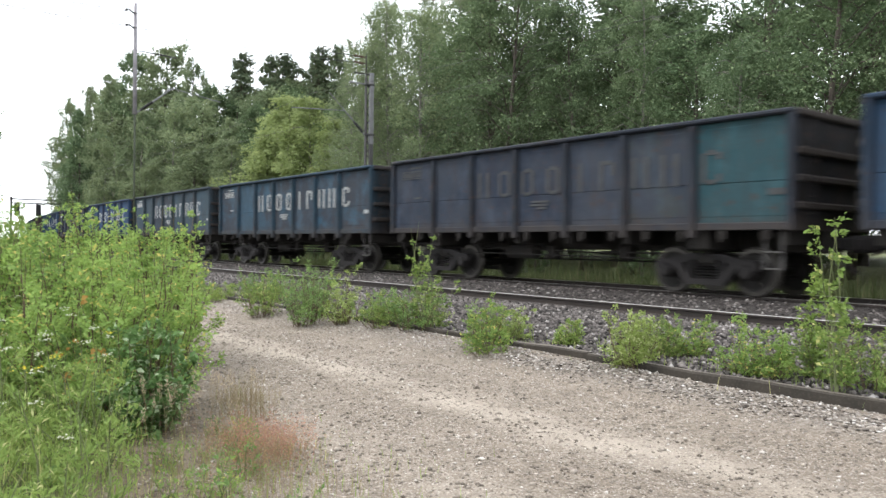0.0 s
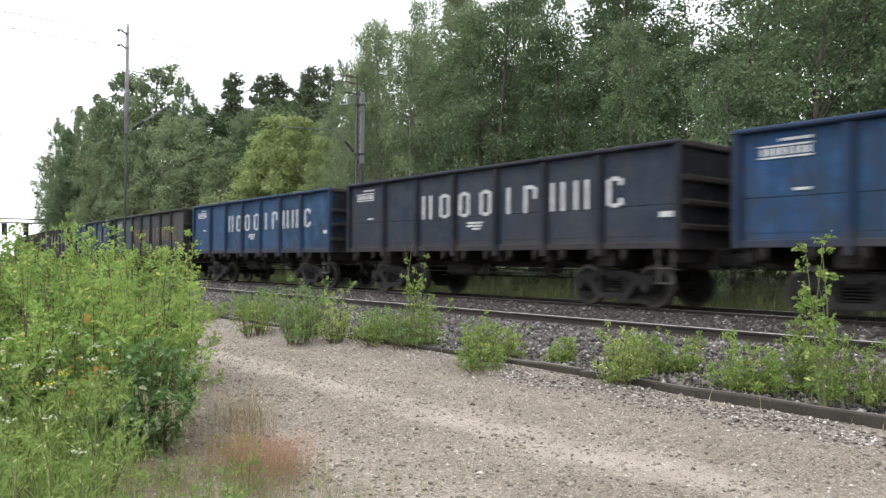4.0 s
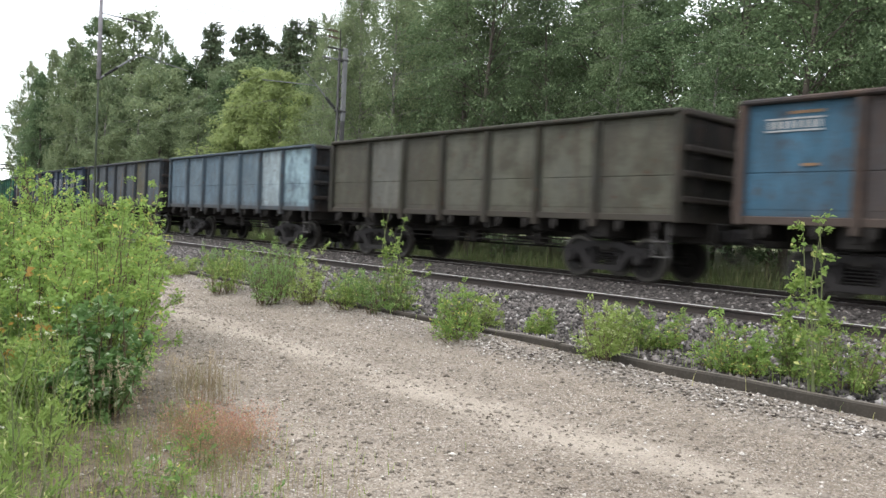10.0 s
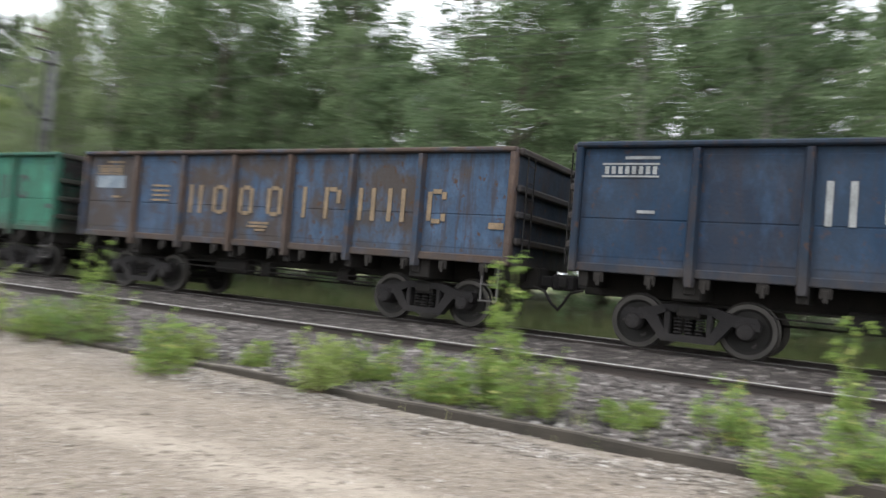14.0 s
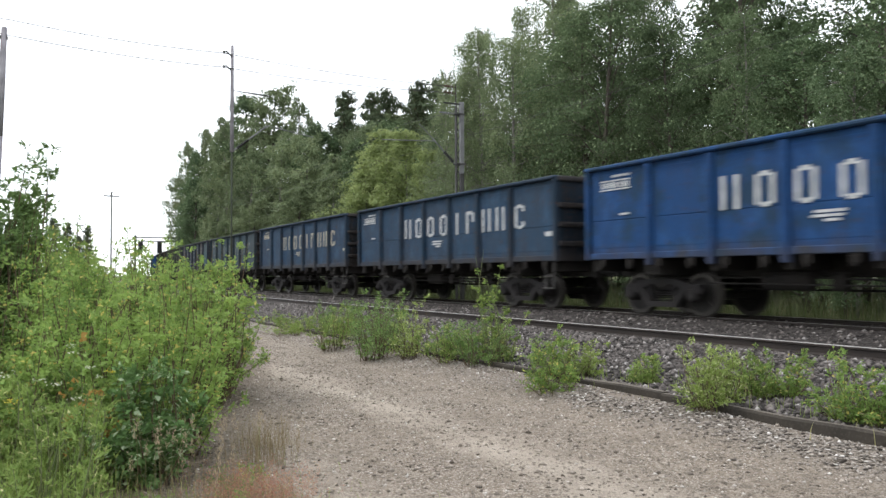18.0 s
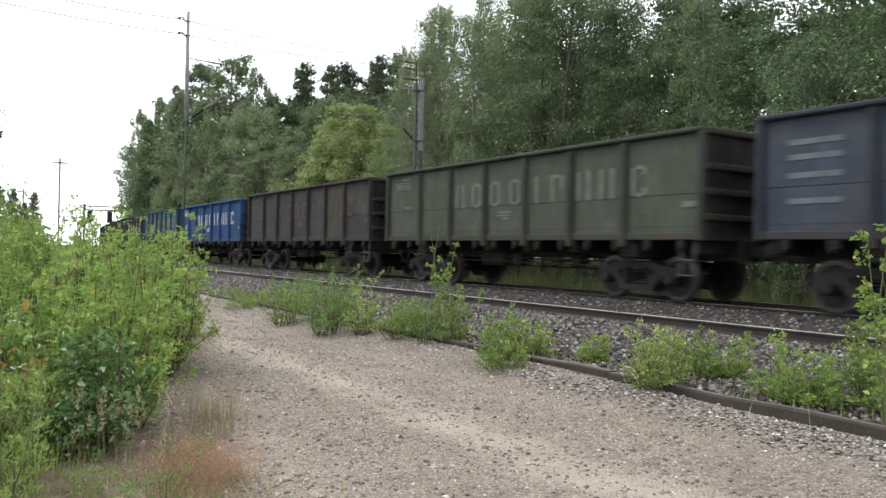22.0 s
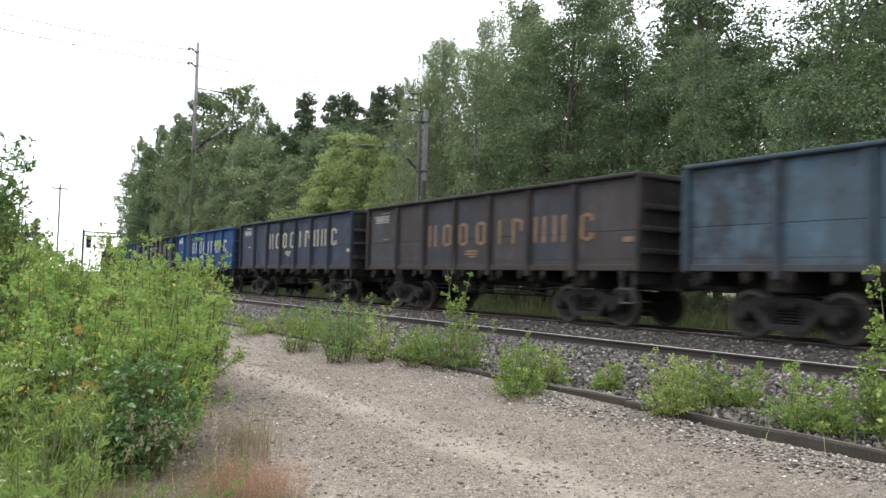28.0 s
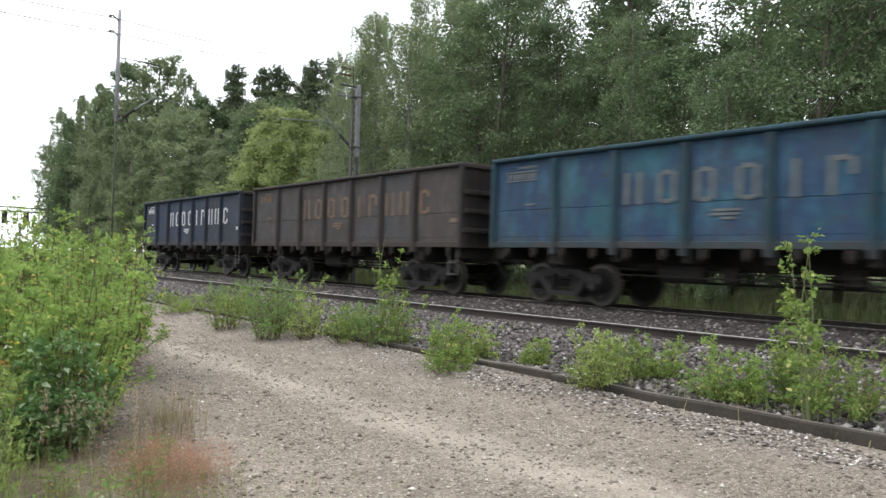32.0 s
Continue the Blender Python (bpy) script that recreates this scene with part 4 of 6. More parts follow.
# paint, second coat, its share, rust, colour of the marks, words for the label
WAGONS = [
    (MIDBLUE, SLATE, 0.3, 0.3, WHITE, "blue"), ((0.024, 0.033, 0.049), NAVY, 0.35, 0.4, GREY, "dark slate"), ((0.024, 0.058, 0.088), SLATE, 0.25, 0.35, (0.34, 0.35, 0.34), "dull teal-blue"),
    ((0.030, 0.055, 0.074), SLATE, 0.3, 0.3, (0.40, 0.41, 0.41), "slate-blue"), ((0.012, 0.044, 0.112), MIDBLUE, 0.35, 0.3, WHITE, "blue"), (NAVY, SLATE, 0.5, 0.3, WHITE, "dark slate-blue"),
    ((0.020, 0.058, 0.128), MIDBLUE, 0.2, 0.25, WHITE, "faded blue"), ((0.038, 0.034, 0.032), (0.032, 0.046, 0.056), 0.5, 0.5, ORANGE, "grey-brown and slate-blue"), ((0.029, 0.059, 0.083), (0.020, 0.048, 0.098), 0.35, 0.4, (0.18, 0.20, 0.20), "slate-blue"),
    (MIDBLUE, BROWN, 0.5, 0.8, CREAM, "rust-streaked blue"), ((0.046, 0.039, 0.038), (0.045, 0.062, 0.078), 0.35, 0.7, ORANGE, "rust-brown with blue-grey patches"), ((0.052, 0.050, 0.036), (0.085, 0.086, 0.066), 0.22, 0.45, None, "olive-grey"),
    ((0.082, 0.118, 0.148), (0.105, 0.140, 0.165), 0.3, 0.25, None, "pale-ended grey-blue"), ((0.050, 0.060, 0.068), (0.070, 0.080, 0.086), 0.3, 0.4, None, "blue-grey"), ((0.014, 0.032, 0.062), NAVY, 0.35, 0.25, (0.26, 0.27, 0.27), "dark slate-blue"),
    ((0.035, 0.061, 0.104), (0.048, 0.039, 0.035), 0.36, 0.75, (0.20, 0.145, 0.09), "rust-streaked blue"), (GREEN, TEAL, 0.15, 0.2, GREY, "emerald green"), ((0.115, 0.140, 0.076), (0.20, 0.235, 0.165), 0.55, 0.5, None, "faded pale green"),
    ((0.051, 0.045, 0.039), (0.070, 0.062, 0.054), 0.3, 0.5, None, "grey-brown"), (BLUE, MIDBLUE, 0.2, 0.15, WHITE, "bright blue"), ((0.018, 0.046, 0.085), MIDBLUE, 0.3, 0.3, WHITE, "dark blue"),
    ((0.021, 0.050, 0.090), MIDBLUE, 0.3, 0.3, CREAM, "dull blue"), ((0.030, 0.056, 0.072), (0.038, 0.060, 0.072), 0.25, 0.3, (0.16, 0.18, 0.18), "grey-teal"), ((0.030, 0.041, 0.060), (0.048, 0.058, 0.074), 0.35, 0.4, None, "slate-grey"),
    ((0.048, 0.060, 0.041), (0.060, 0.072, 0.052), 0.25, 0.35, (0.13, 0.14, 0.115), "olive-green"), ((0.029, 0.027, 0.026), (0.034, 0.036, 0.038), 0.3, 0.4, (0.075, 0.055, 0.046), "dark brown"), (BLUE, MIDBLUE, 0.15, 0.15, WHITE, "bright blue"),
    ((0.022, 0.082, 0.120), SLATE, 0.25, 0.35, (0.30, 0.255, 0.18), "turquoise-blue"), (NAVY, SLATE, 0.4, 0.25, (0.34, 0.34, 0.33), "dark navy"), ((0.048, 0.050, 0.052), BROWN, 0.3, 0.5, GREY, "pale-ended grey"),
    ((0.048, 0.082, 0.112), SLATE, 0.25, 0.5, None, "patchy blue-grey"), ((0.037, 0.033, 0.035), SLATE, 0.3, 0.5, ORANGE, "brown"), ((0.026, 0.038, 0.060), NAVY, 0.25, 0.3, CREAM, "dark slate-blue"),
    (BLUE, MIDBLUE, 0.15, 0.15, WHITE, "bright blue"), ((0.020, 0.026, 0.035), (0.020, 0.040, 0.052), 0.3, 0.4, (0.24, 0.21, 0.15), "dark slate"), ((0.023, 0.076, 0.104), (0.020, 0.046, 0.092), 0.3, 0.3, (0.11, 0.12, 0.12), "teal"),
    ((0.050, 0.043, 0.041), GREY, 0.3, 0.5, (0.15, 0.10, 0.065), "rusty grey-brown"), ((0.022, 0.035, 0.060), SLATE, 0.3, 0.3, WHITE, "slate-blue"),
]
FIRST = -1
# single bays in another colour: wagon, bay, paint
ODD_BAYS = {(30, 1): (0.135, 0.130, 0.108), (30, 0): (0.080, 0.140, 0.175), (30, 2): (0.052, 0.058, 0.064), (13, 1): (0.078, 0.074, 0.050), (13, 0): (0.062, 0.078, 0.088), (13, 4): (0.044, 0.066, 0.086), (10, 6): (0.032, 0.082, 0.125), (23, 1): (0.062, 0.052, 0.052), (31, 6): (0.036, 0.043, 0.050), (32, 6): (0.024, 0.048, 0.092), (7, 0): (0.05, 0.052, 0.05), (11, 5): (0.10, 0.10, 0.085), (9, 6): (0.028, 0.072, 0.125), (9, 0): (0.03, 0.06, 0.10), (29, 0): LIGHT, (29, 1): (0.09, 0.10, 0.105), (34, 6): (0.028, 0.055, 0.10), (23, 0): (0.040, 0.088, 0.098), (25, 0): (0.045, 0.046, 0.034), (25, 1): (0.042, 0.042, 0.033), (1, 0): (0.018, 0.052, 0.062), (1, 1): (0.028, 0.039, 0.042), (12, 0): (0.20, 0.285, 0.315), (12, 1): (0.225, 0.275, 0.295), (7, 3): (0.030, 0.058, 0.075), (7, 5): (0.036, 0.062, 0.082), (7, 6): (0.036, 0.058, 0.07)}
# wagons whose sides are lower or higher than the rest
SIDE_HEIGHT = {1: 0.98, 2: 0.985, 13: 1.015, 14: 1.03, 26: 0.965, 30: 0.972, 31: 0.985, 33: 0.975, 34: 0.968, 35: 0.972}
WAGON_THINGS = []


def mark_meshes():
    """Painted signs as plain stencil shapes: bars, open and closed frames."""
    w, tall, bar = 0.165, 0.34, 0.05

    def shape(*boxes):
        s = Shape()
        for y0, y1, z0, z1 in boxes:
            s.box(-0.004, 0.01, y0, y1, z0, z1)
        return s
    left, right = (w - bar, w + bar), (-w - bar, -w + bar)
    inner = (-w + bar + 0.02, w - bar - 0.02)
    sides = ((*left, -tall + 0.05, tall - 0.05), (*right, -tall + 0.05, tall - 0.05))
    kinds = {
        "pair": shape((*left, -tall, tall), (*right, -tall, tall)),
        "frame": shape(*sides, (*inner, tall - 0.09, tall), (*inner, -tall, -tall + 0.09)),
        "single": shape((-bar, bar, -tall, tall)),
        "hook": shape((*left, -tall, tall), (*inner, tall - 0.09, tall), (*right, 0.0, tall - 0.05)),
        "bracket": shape(sides[0], (*inner, tall - 0.09, tall), (*inner, -tall, -tall + 0.09), (*right, 0.14, tall - 0.05), (*right, -tall + 0.05, -0.14)),
        "plate": shape((-0.16, 0.16, -0.06, 0.06)),
        "number": shape((-0.50, 0.50, 0.09, 0.12), (-0.50, 0.50, -0.12, -0.09), *[(-0.46 + 0.12 * i, -0.39 + 0.12 * i, -0.065, 0.065) for i in range(8)]),
    }
    for length in (0.3, 0.6, 0.95):
        kinds[length] = shape((-length / 2, length / 2, -0.025, 0.025))
    return kinds


def make_train():
    meshes = wagon_meshes()
    marks = mark_meshes()
    first = build_wagon(meshes)
    made = [first] + [copy_thing(first, Matrix.Identity(4)) for _ in WAGONS[1:]]
    cache = {}
    for i, (wagon, (base, other, share, rust, mark, words)) in enumerate(zip(made, WAGONS)):
        paint = wagon_paint("wagon_paint", base, other, share, rust)
        trim = paint if base == BLUE else wagon_paint("wagon_trim_paint", (0.062, 0.042, 0.033) if rust >= 0.6 else tuple(0.55 * q for q in base), tuple(0.7 * q for q in base), 0.25, 0.5)
        tagged(wagon, words + " open steel freight wagon rolling on the track")
        # end wall paint at a third of its tone: shade between wagons painted in
        end_shade = wagon_paint("sooty_end_paint", tuple(0.31 * q for q in base), (0.010, 0.009, 0.009), 0.35, 0.5)
        near, bay = None, 0
        for o in wagon.children_recursive:
            if o.name.split(".")[0] in PAINTED:
                o.material_slots[0].link = "OBJECT"
                o.material_slots[0].material = trim if o.name.split(".")[0] in ("post", "sill", "corner_post") or o.data.name == "top_rail" else paint
                if o.name.split(".")[0] == "panel":
                    if (i, bay) in ODD_BAYS:
                        o.material_slots[0].material = wagon_paint("wagon_panel_paint", ODD_BAYS[i, bay], base, 0.3, 0.5)
                    bay += 1
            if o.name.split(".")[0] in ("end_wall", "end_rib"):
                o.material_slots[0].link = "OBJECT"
                o.material_slots[0].material = end_shade
            if o.name.split(".")[0] == "side_wall" and o.matrix_basis.translation.x < 0:
                near = o
        if mark:
            for tone in (mark, (0.30, 0.31, 0.31)):
                if tone not in cache:
                    mat = worn("sign_paint", tone, tuple(0.72 * c for c in tone), (0.05, 0.045, 0.045), 0.55 if tone == WHITE else 0.9, 0.8, 0.0, 3.0)
                    cache[tone] = {k: s.mesh("mark", mat) for k, s in marks.items()}
            zc = 2.54 if mark != ORANGE and i != 15 else 2.34
            for kind, y in (("pair", 2.11), ("frame", 1.30), ("frame", 0.45), ("frame", -0.42), ("single", -1.29), ("hook", -2.07), ("pair", -2.98), ("pair", -3.72), ("bracket", -4.68)):
                part("mark", cache[mark][kind], near, (-0.022, y, zc))
            for kind, y, z in (("number", 5.4, 3.03), (0.6, 5.2, 3.24), (0.3, 5.08, 2.33), (0.6, 0.0, zc - 0.51), (0.6, 0.04, zc - 0.59), (0.3, -0.05, zc - 0.67), ("plate", -6.02, 2.0)):
                part("mark", cache[(0.30, 0.31, 0.31) if mark == ORANGE and kind == "number" else mark][kind], near, (-0.022, y, z))
        if i == 23:
            # flat pale bars paint in the lit ridges of corrugated panels
            tone = worn("pale_streak_paint", (0.115, 0.125, 0.135), (0.075, 0.085, 0.095), (0.04, 0.04, 0.045), 0.7)
            streak = Shape().box(-0.004, 0.01, -0.48, 0.48, -0.05, 0.05).mesh("streak", tone)
            for y in (5.3, 3.42, 1.71, 0.0, -1.71, -3.42):
                for z in (2.98, 2.72, 2.40, 1.95):
                    part("streak", streak, near, (-0.014, y, z), "flat pale bar painted as a lit ridge of the panel")
        if i == 15:
            for z in (2.64, 2.52, 2.40, 2.28):
                part("mark", cache[mark][0.6], near, (-0.022, 3.38, z), "faded line of small print")
            part("pale_patch", Shape().box(-0.006, 0.01, -0.55, 0.55, -0.16, 0.16).mesh("pale_patch", worn("pale_patch_paint", (0.20, 0.23, 0.25), (0.10, 0.13, 0.17), (0.05, 0.045, 0.04), 0.8)), near,
                 (-0.012, 5.35, 2.72), "worn white patch of paint")
        if words == "faded pale green":
            field = worn("light_blue_field_paint", (0.145, 0.215, 0.245), (0.125, 0.175, 0.16), (0.12, 0.14, 0.085), 0.9, 0.8, 0.0, 2.2)
            upper = Shape().box(-0.006, 0.01, -0.52, 0.52, -0.26, 0.26).mesh("pale_patch", field)
            lower = Shape().box(-0.006, 0.01, -0.46, 0.46, -0.10, 0.10).mesh("pale_patch", field)
            for y in (-5.3, -3.42, -1.71, 0.0, 1.71, 3.42):
                part("pale_patch", upper, near, (-0.012, y, 2.68), "light blue field of overpainted side")
                part("pale_patch", lower, near, (-0.012, y, 1.78), "light blue field of overpainted side")
        if words == "grey-brown":
            part("pale_patch", Shape().box(-0.006, 0.01, -0.68, 0.68, -0.38, 0.38).mesh("pale_patch", worn("pale_patch_paint", (0.19, 0.255, 0.225), (0.15, 0.195, 0.175), (0.12, 0.11, 0.1), 0.4)), near,
                 (-0.012, 0.08, 2.42), "pale grey-green patch of fresh paint")
        if i in SIDE_HEIGHT:
            grow = Matrix.Translation((0, 0, SILL)) @ Matrix.Diagonal((1, 1, SIDE_HEIGHT[i], 1)) @ Matrix.Translation((0, 0, -SILL))
            for o in wagon.children:
                if o.name.split(".")[0] in ("side_wall", "end_wall"):
                    o.matrix_basis = o.matrix_basis @ grow
        WAGON_THINGS.append(wagon)


# ---- trees and bushes ----
def tree_arrays(rng, height, crown_low, spread, limbs, clumps, leaves, leaf_len, droop, trunk_r):
    """Trunk and limbs as a Shape, and leaves as arrays: limbs carry clumps, which hang as strands where they droop."""
    wood = Shape()
    lean = rng.normal(0, 0.02, 2) * height

    def trunk_at(f):
        return np.array([lean[0] * f + 0.12 * math.sin(5 * f + lean[0]), lean[1] * f + 0.12 * math.cos(4 * f), height * f])
    fs = [0, 0.12, 0.3, 0.5, 0.7, 0.85, 0.97]
    wood.tube([trunk_at(f) for f in fs], [trunk_r * (1.15 - f) + 0.012 for f in fs], 7)
    lobes = rng.uniform(0.6, 1.3, 7)
    bases, dirs, faces_to = [], [], []
    for i in range(limbs):
        f = crown_low + (0.985 - crown_low) * ((i + rng.random()) / limbs)
        a = i * 2.4 + rng.normal(0, 0.4)
        g = (f - crown_low) / (1 - crown_low)
        shape = (min(1.0, 0.6 + 1.2 * g) * (1.05 - g) ** 0.6)
        reach = spread * shape * rng.uniform(0.6, 1.08) * lobes[int(a / 0.9) % 7] ** 0.6
        p0 = trunk_at(f)
        rise = rng.uniform(0.2, 0.75) * reach
        d = np.array([math.cos(a), math.sin(a), 0])
        pts = [p0, p0 + d * reach * 0.5 + [0, 0, rise * 0.8], p0 + d * reach + [0, 0, rise - droop * reach * 0.3]]
        wood.tube(pts, [0.045 * trunk_r / 0.16 * (1.2 - f), 0.024, 0.006], 5, caps=False)
        q = np.clip(rng.beta(2.2, 1.0, clumps) * 1.08, 0.15, 1.06)
        centre = ((1 - q) ** 2)[:, None] * pts[0] + (2 * q * (1 - q))[:, None] * pts[1] + (q * q)[:, None] * pts[2]
        centre = centre + rng.normal(0, 1, (clumps, 3)) * (0.10 + 0.11 * reach) * [1, 1, 0.7]
        size = rng.uniform(0.32, 0.80, clumps) * (0.65 + 0.10 * reach)
        ball = unit(rng.normal(size=(clumps, leaves, 3)))
        off = ball * (rng.random((clumps, leaves, 1)) ** 0.45) * size[:, None, None]
        if droop > 0.6:
            down = rng.random((clumps, leaves)) ** 0.9
            off = off * [0.62, 0.62, 0.6]
            off[:, :, 2] -= down * (rng.uniform(0.3, 1.5, clumps) * droop)[:, None]
            off[:, :, :2] += rng.normal(0, 0.14, (clumps, 1, 2)) * down[:, :, None]
        else:
            off = off * [1.15, 1.15, 0.72]
        bases.append((centre[:, None] + off).reshape(-1, 3))
        out = ball + d * 0.3 + rng.normal(0, 0.5, off.shape)
        out[:, :, 2] -= 0.3 + 0.9 * droop
        dirs.append(unit(out).reshape(-1, 3))
        faces_to.append((ball + d * 0.35 + [0, 0, 0.75]).reshape(-1, 3))
    base, along, facing = np.concatenate(bases), np.concatenate(dirs), np.concatenate(faces_to)
    keep = base[:, 2] > 0.4
    base, along, facing = base[keep], along[keep], facing[keep]
    n = len(base)
    L = leaf_len * rng.uniform(0.6, 1.35, n)
    W = L * rng.uniform(0.55, 0.9, n)
    return wood, leaf_arrays(base, along, L, W, rng, 0.2, facing)


def tree_prototypes():
    protos = {}
    for kind, seed, args, bark, leaf in (
            ("near_birch", 1, (15, 0.10, 4.3, 60, 8, 50, 0.105, 0.95, 0.12), M_BIRCHBARK, M_BIRCH),
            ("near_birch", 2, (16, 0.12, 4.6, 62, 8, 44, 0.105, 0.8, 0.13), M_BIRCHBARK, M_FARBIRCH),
            ("near_broadleaf", 3, (14, 0.06, 4.5, 58, 8, 52, 0.11, 0.4, 0.13), M_BARK, M_ALDER),
            ("near_young_birch", 7, (11, 0.06, 2.9, 48, 12, 32, 0.12, 0.5, 0.08), M_BIRCHBARK, M_FRESHLEAF),
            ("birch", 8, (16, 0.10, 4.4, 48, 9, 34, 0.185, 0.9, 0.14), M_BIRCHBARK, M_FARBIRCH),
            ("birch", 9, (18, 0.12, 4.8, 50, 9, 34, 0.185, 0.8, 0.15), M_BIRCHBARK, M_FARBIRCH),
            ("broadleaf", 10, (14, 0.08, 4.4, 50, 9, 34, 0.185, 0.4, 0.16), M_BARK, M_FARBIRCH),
            ("broadleaf", 4, (17, 0.10, 4.8, 52, 9, 34, 0.19, 0.5, 0.18), M_BARK, M_ALDER),
            ("back_broadleaf", 11, (17, 0.12, 4.8, 36, 7, 16, 0.31, 0.4, 0.18), M_BARK, M_ALDER),
            ("back_birch", 12, (18, 0.16, 3.9, 36, 7, 18, 0.29, 0.8, 0.15), M_BIRCHBARK, M_BIRCH),
            ("young_birch", 5, (11, 0.08, 3.0, 40, 9, 25, 0.17, 0.5, 0.09), M_BIRCHBARK, M_YOUNG),
            ("pine", 6, (19, 0.30, 2.5, 46, 8, 36, 0.21, 0.25, 0.2), M_BARK, M_NEEDLE)):
        rng = np.random.default_rng(seed)
        wood, (v, f) = tree_arrays(rng, *args)
        plain = kind.replace("near_", "").replace("back_", "")
        label = {"birch": "tall birch tree with drooping grey-green foliage", "broadleaf": "tall broad-leaved tree with dense dark foliage",
                 "young_birch": "young birch tree with light yellow-green leaves", "pine": "tall dark pine tree with a rounded crown"}[plain]
        tree = thing(plain + "_tree", label, "tree", group="trees of the forest edge")
        part("trunk", wood.mesh("trunk", bark, smooth=True), tree)
        part("crown", array_mesh("crown", v, f, leaf), tree)
        protos.setdefault(kind, []).append((tree, args[0]))
    return protos


def plant_forest():
    protos = tree_prototypes()
    rng = random.Random(11)
    used = set()

    def put(kind, x, y, height, which=None, wide=1.0, bend=True):
        tree, h = rng.choice(protos[kind]) if which is None else protos[kind][which % len(protos[kind])]
        k = height / h
        if bend and x > 16:
            x += max(y - BEND_FROM, 0) ** 2 * 0.5 / BEND_RADIUS
        z = float(ground_height(np.array(x), np.array(y))) - 0.05
        m = pose(x, y, z, 0, 0, rng.uniform(0, 360))
        if tree.name not in used:
            used.add(tree.name)
            tree.matrix_basis = m
            t = tree
        else:
            t = copy_thing(tree, m)
        t.scale = (k * wide * rng.uniform(0.92, 1.12), k * wide * rng.uniform(0.92, 1.12), k)
        return t

    # front row along the line, with its taller and lower stretches
    y = -62.0
    while y < 30:
        near = "near_" if y > -30 else "back_"
        if -19 <= y < -8:
            y += 2.0
            continue
        if 6.5 < y < 10.0:
            put("near_broadleaf", 23.0, 8.4, 9.2, None, 1.3)
            y = 10.5
            continue
        if y < -19:
            kind, hgt = rng.choice(("birch", "birch", "broadleaf")), rng.uniform(12, 15)
        else:
            kind, hgt = rng.choice(("birch", "broadleaf", "birch")), rng.uniform(10.5, 14.5) if y < 17 else rng.uniform(12.2, 14)
        put(near + kind, rng.uniform(21.5, 24.5), y, hgt, None, rng.uniform(0.8, 1.12))
        y += rng.uniform(3.0, 4.6)
    # the group where the line bends: tall birches behind, rounder and lower ones before them
    for x, y, hgt, wide, kind in ((22.7, 106.4, 21.0, 0.62, "birch"), (23.5, 100.1, 22.0, 0.7, "birch"), (24.5, 93.7, 22.6, 0.8, "birch"), (25.9, 85.1, 23.4, 0.8, "broadleaf"), (27.3, 80.5, 23.4, 0.85, "broadleaf"),
                                  (28.7, 75.8, 21.5, 0.75, "birch"), (22.5, 98.0, 18.0, 0.8, "broadleaf"), (24.5, 88.5, 20.0, 0.85, "birch"), (21.1, 92.5, 13.9, 1.0, "broadleaf"), (22.0, 104, 15.0, 0.8, "broadleaf"), (22.3, 81.9, 15.0, 1.0, "birch"),
                                  (23.3, 75.4, 15.6, 1.0, "birch"), (25.1, 70.7, 16.2, 0.95, "birch"), (26.7, 65.9, 15.2, 1.0, "broadleaf"), (27.6, 61.3, 13.0, 1.1, "birch"), (28.7, 58.7, 13.6, 1.1, "broadleaf"),
                                  (31.8, 66.0, 16.2, 0.9, "broadleaf"), (32.8, 59.0, 15.8, 0.9, "broadleaf"), (29.5, 72.0, 17.5, 0.9, "broadleaf"), (25.0, 56.0, 10.5, 1.1, "birch"), (24.0, 62.0, 10.0, 1.2, "broadleaf"), (22.0, 70.0, 9.0, 1.2, "broadleaf"), (20.8, 80.0, 9.0, 1.2, "birch")):
        put(kind, x, y, hgt, None, wide, False)
    for x, y, hgt in ((33.8, 74.5, 21.6), (35.1, 69.0, 20.4), (35.5, 64.3, 19.9), (36.6, 61.6, 20.1), (37.5, 58.0, 19.6), (38.0, 66.0, 20.0)):
        put("pine", x, y, hgt, None, 1.0, False)
    for x, y, hgt in ((33.0, 75.5, 18.5), (34.4, 71.5, 17.8), (35.2, 66.8, 17.3), (36.0, 62.8, 17.2), (37.0, 59.6, 17.0), (38.2, 55.5, 16.5)):
        put("broadleaf", x, y, hgt, None, 0.9, False)
    # light young trees that stand out
    for x, y, hgt, wide in ((23.1, 43.7, 10.6, 1.3), (22.8, 39.4, 11.2, 1.35), (22.7, 36.1, 10.6, 1.2), (22.9, 33.7, 9.0, 1.1), (22.4, 41.6, 8.6, 1.3)):
        put("young_birch", x, y, hgt, None, wide, False)
    for x, y, hgt, wide in ((27.6, -11.9, 11.0, 2.0), (29.6, -10.6, 10.2, 1.7), (28.0, -13.6, 9.6, 1.7)):
        put("near_young_birch", x, y, hgt, None, wide)
    # tall airy birches beside them
    for x, y, hgt, wide in ((22.1, 30.7, 13.4, 0.5), (24.1, 31.8, 15.4, 0.55), (26.1, 33.0, 17.0, 0.55), (26.9, 30.0, 17.6, 0.7), (28.5, 37.0, 15.5, 0.8), (22.6, 27.4, 14.8, 0.85), (26.5, 26.5, 17.5, 0.9)):
        put("near_birch", x, y, hgt, 1, wide, False)
    put("near_birch", 20.8, 5.5, 8.0, None, 1.2)
    put("near_birch", 25.5, -18.8, 12.0, None, 0.75)
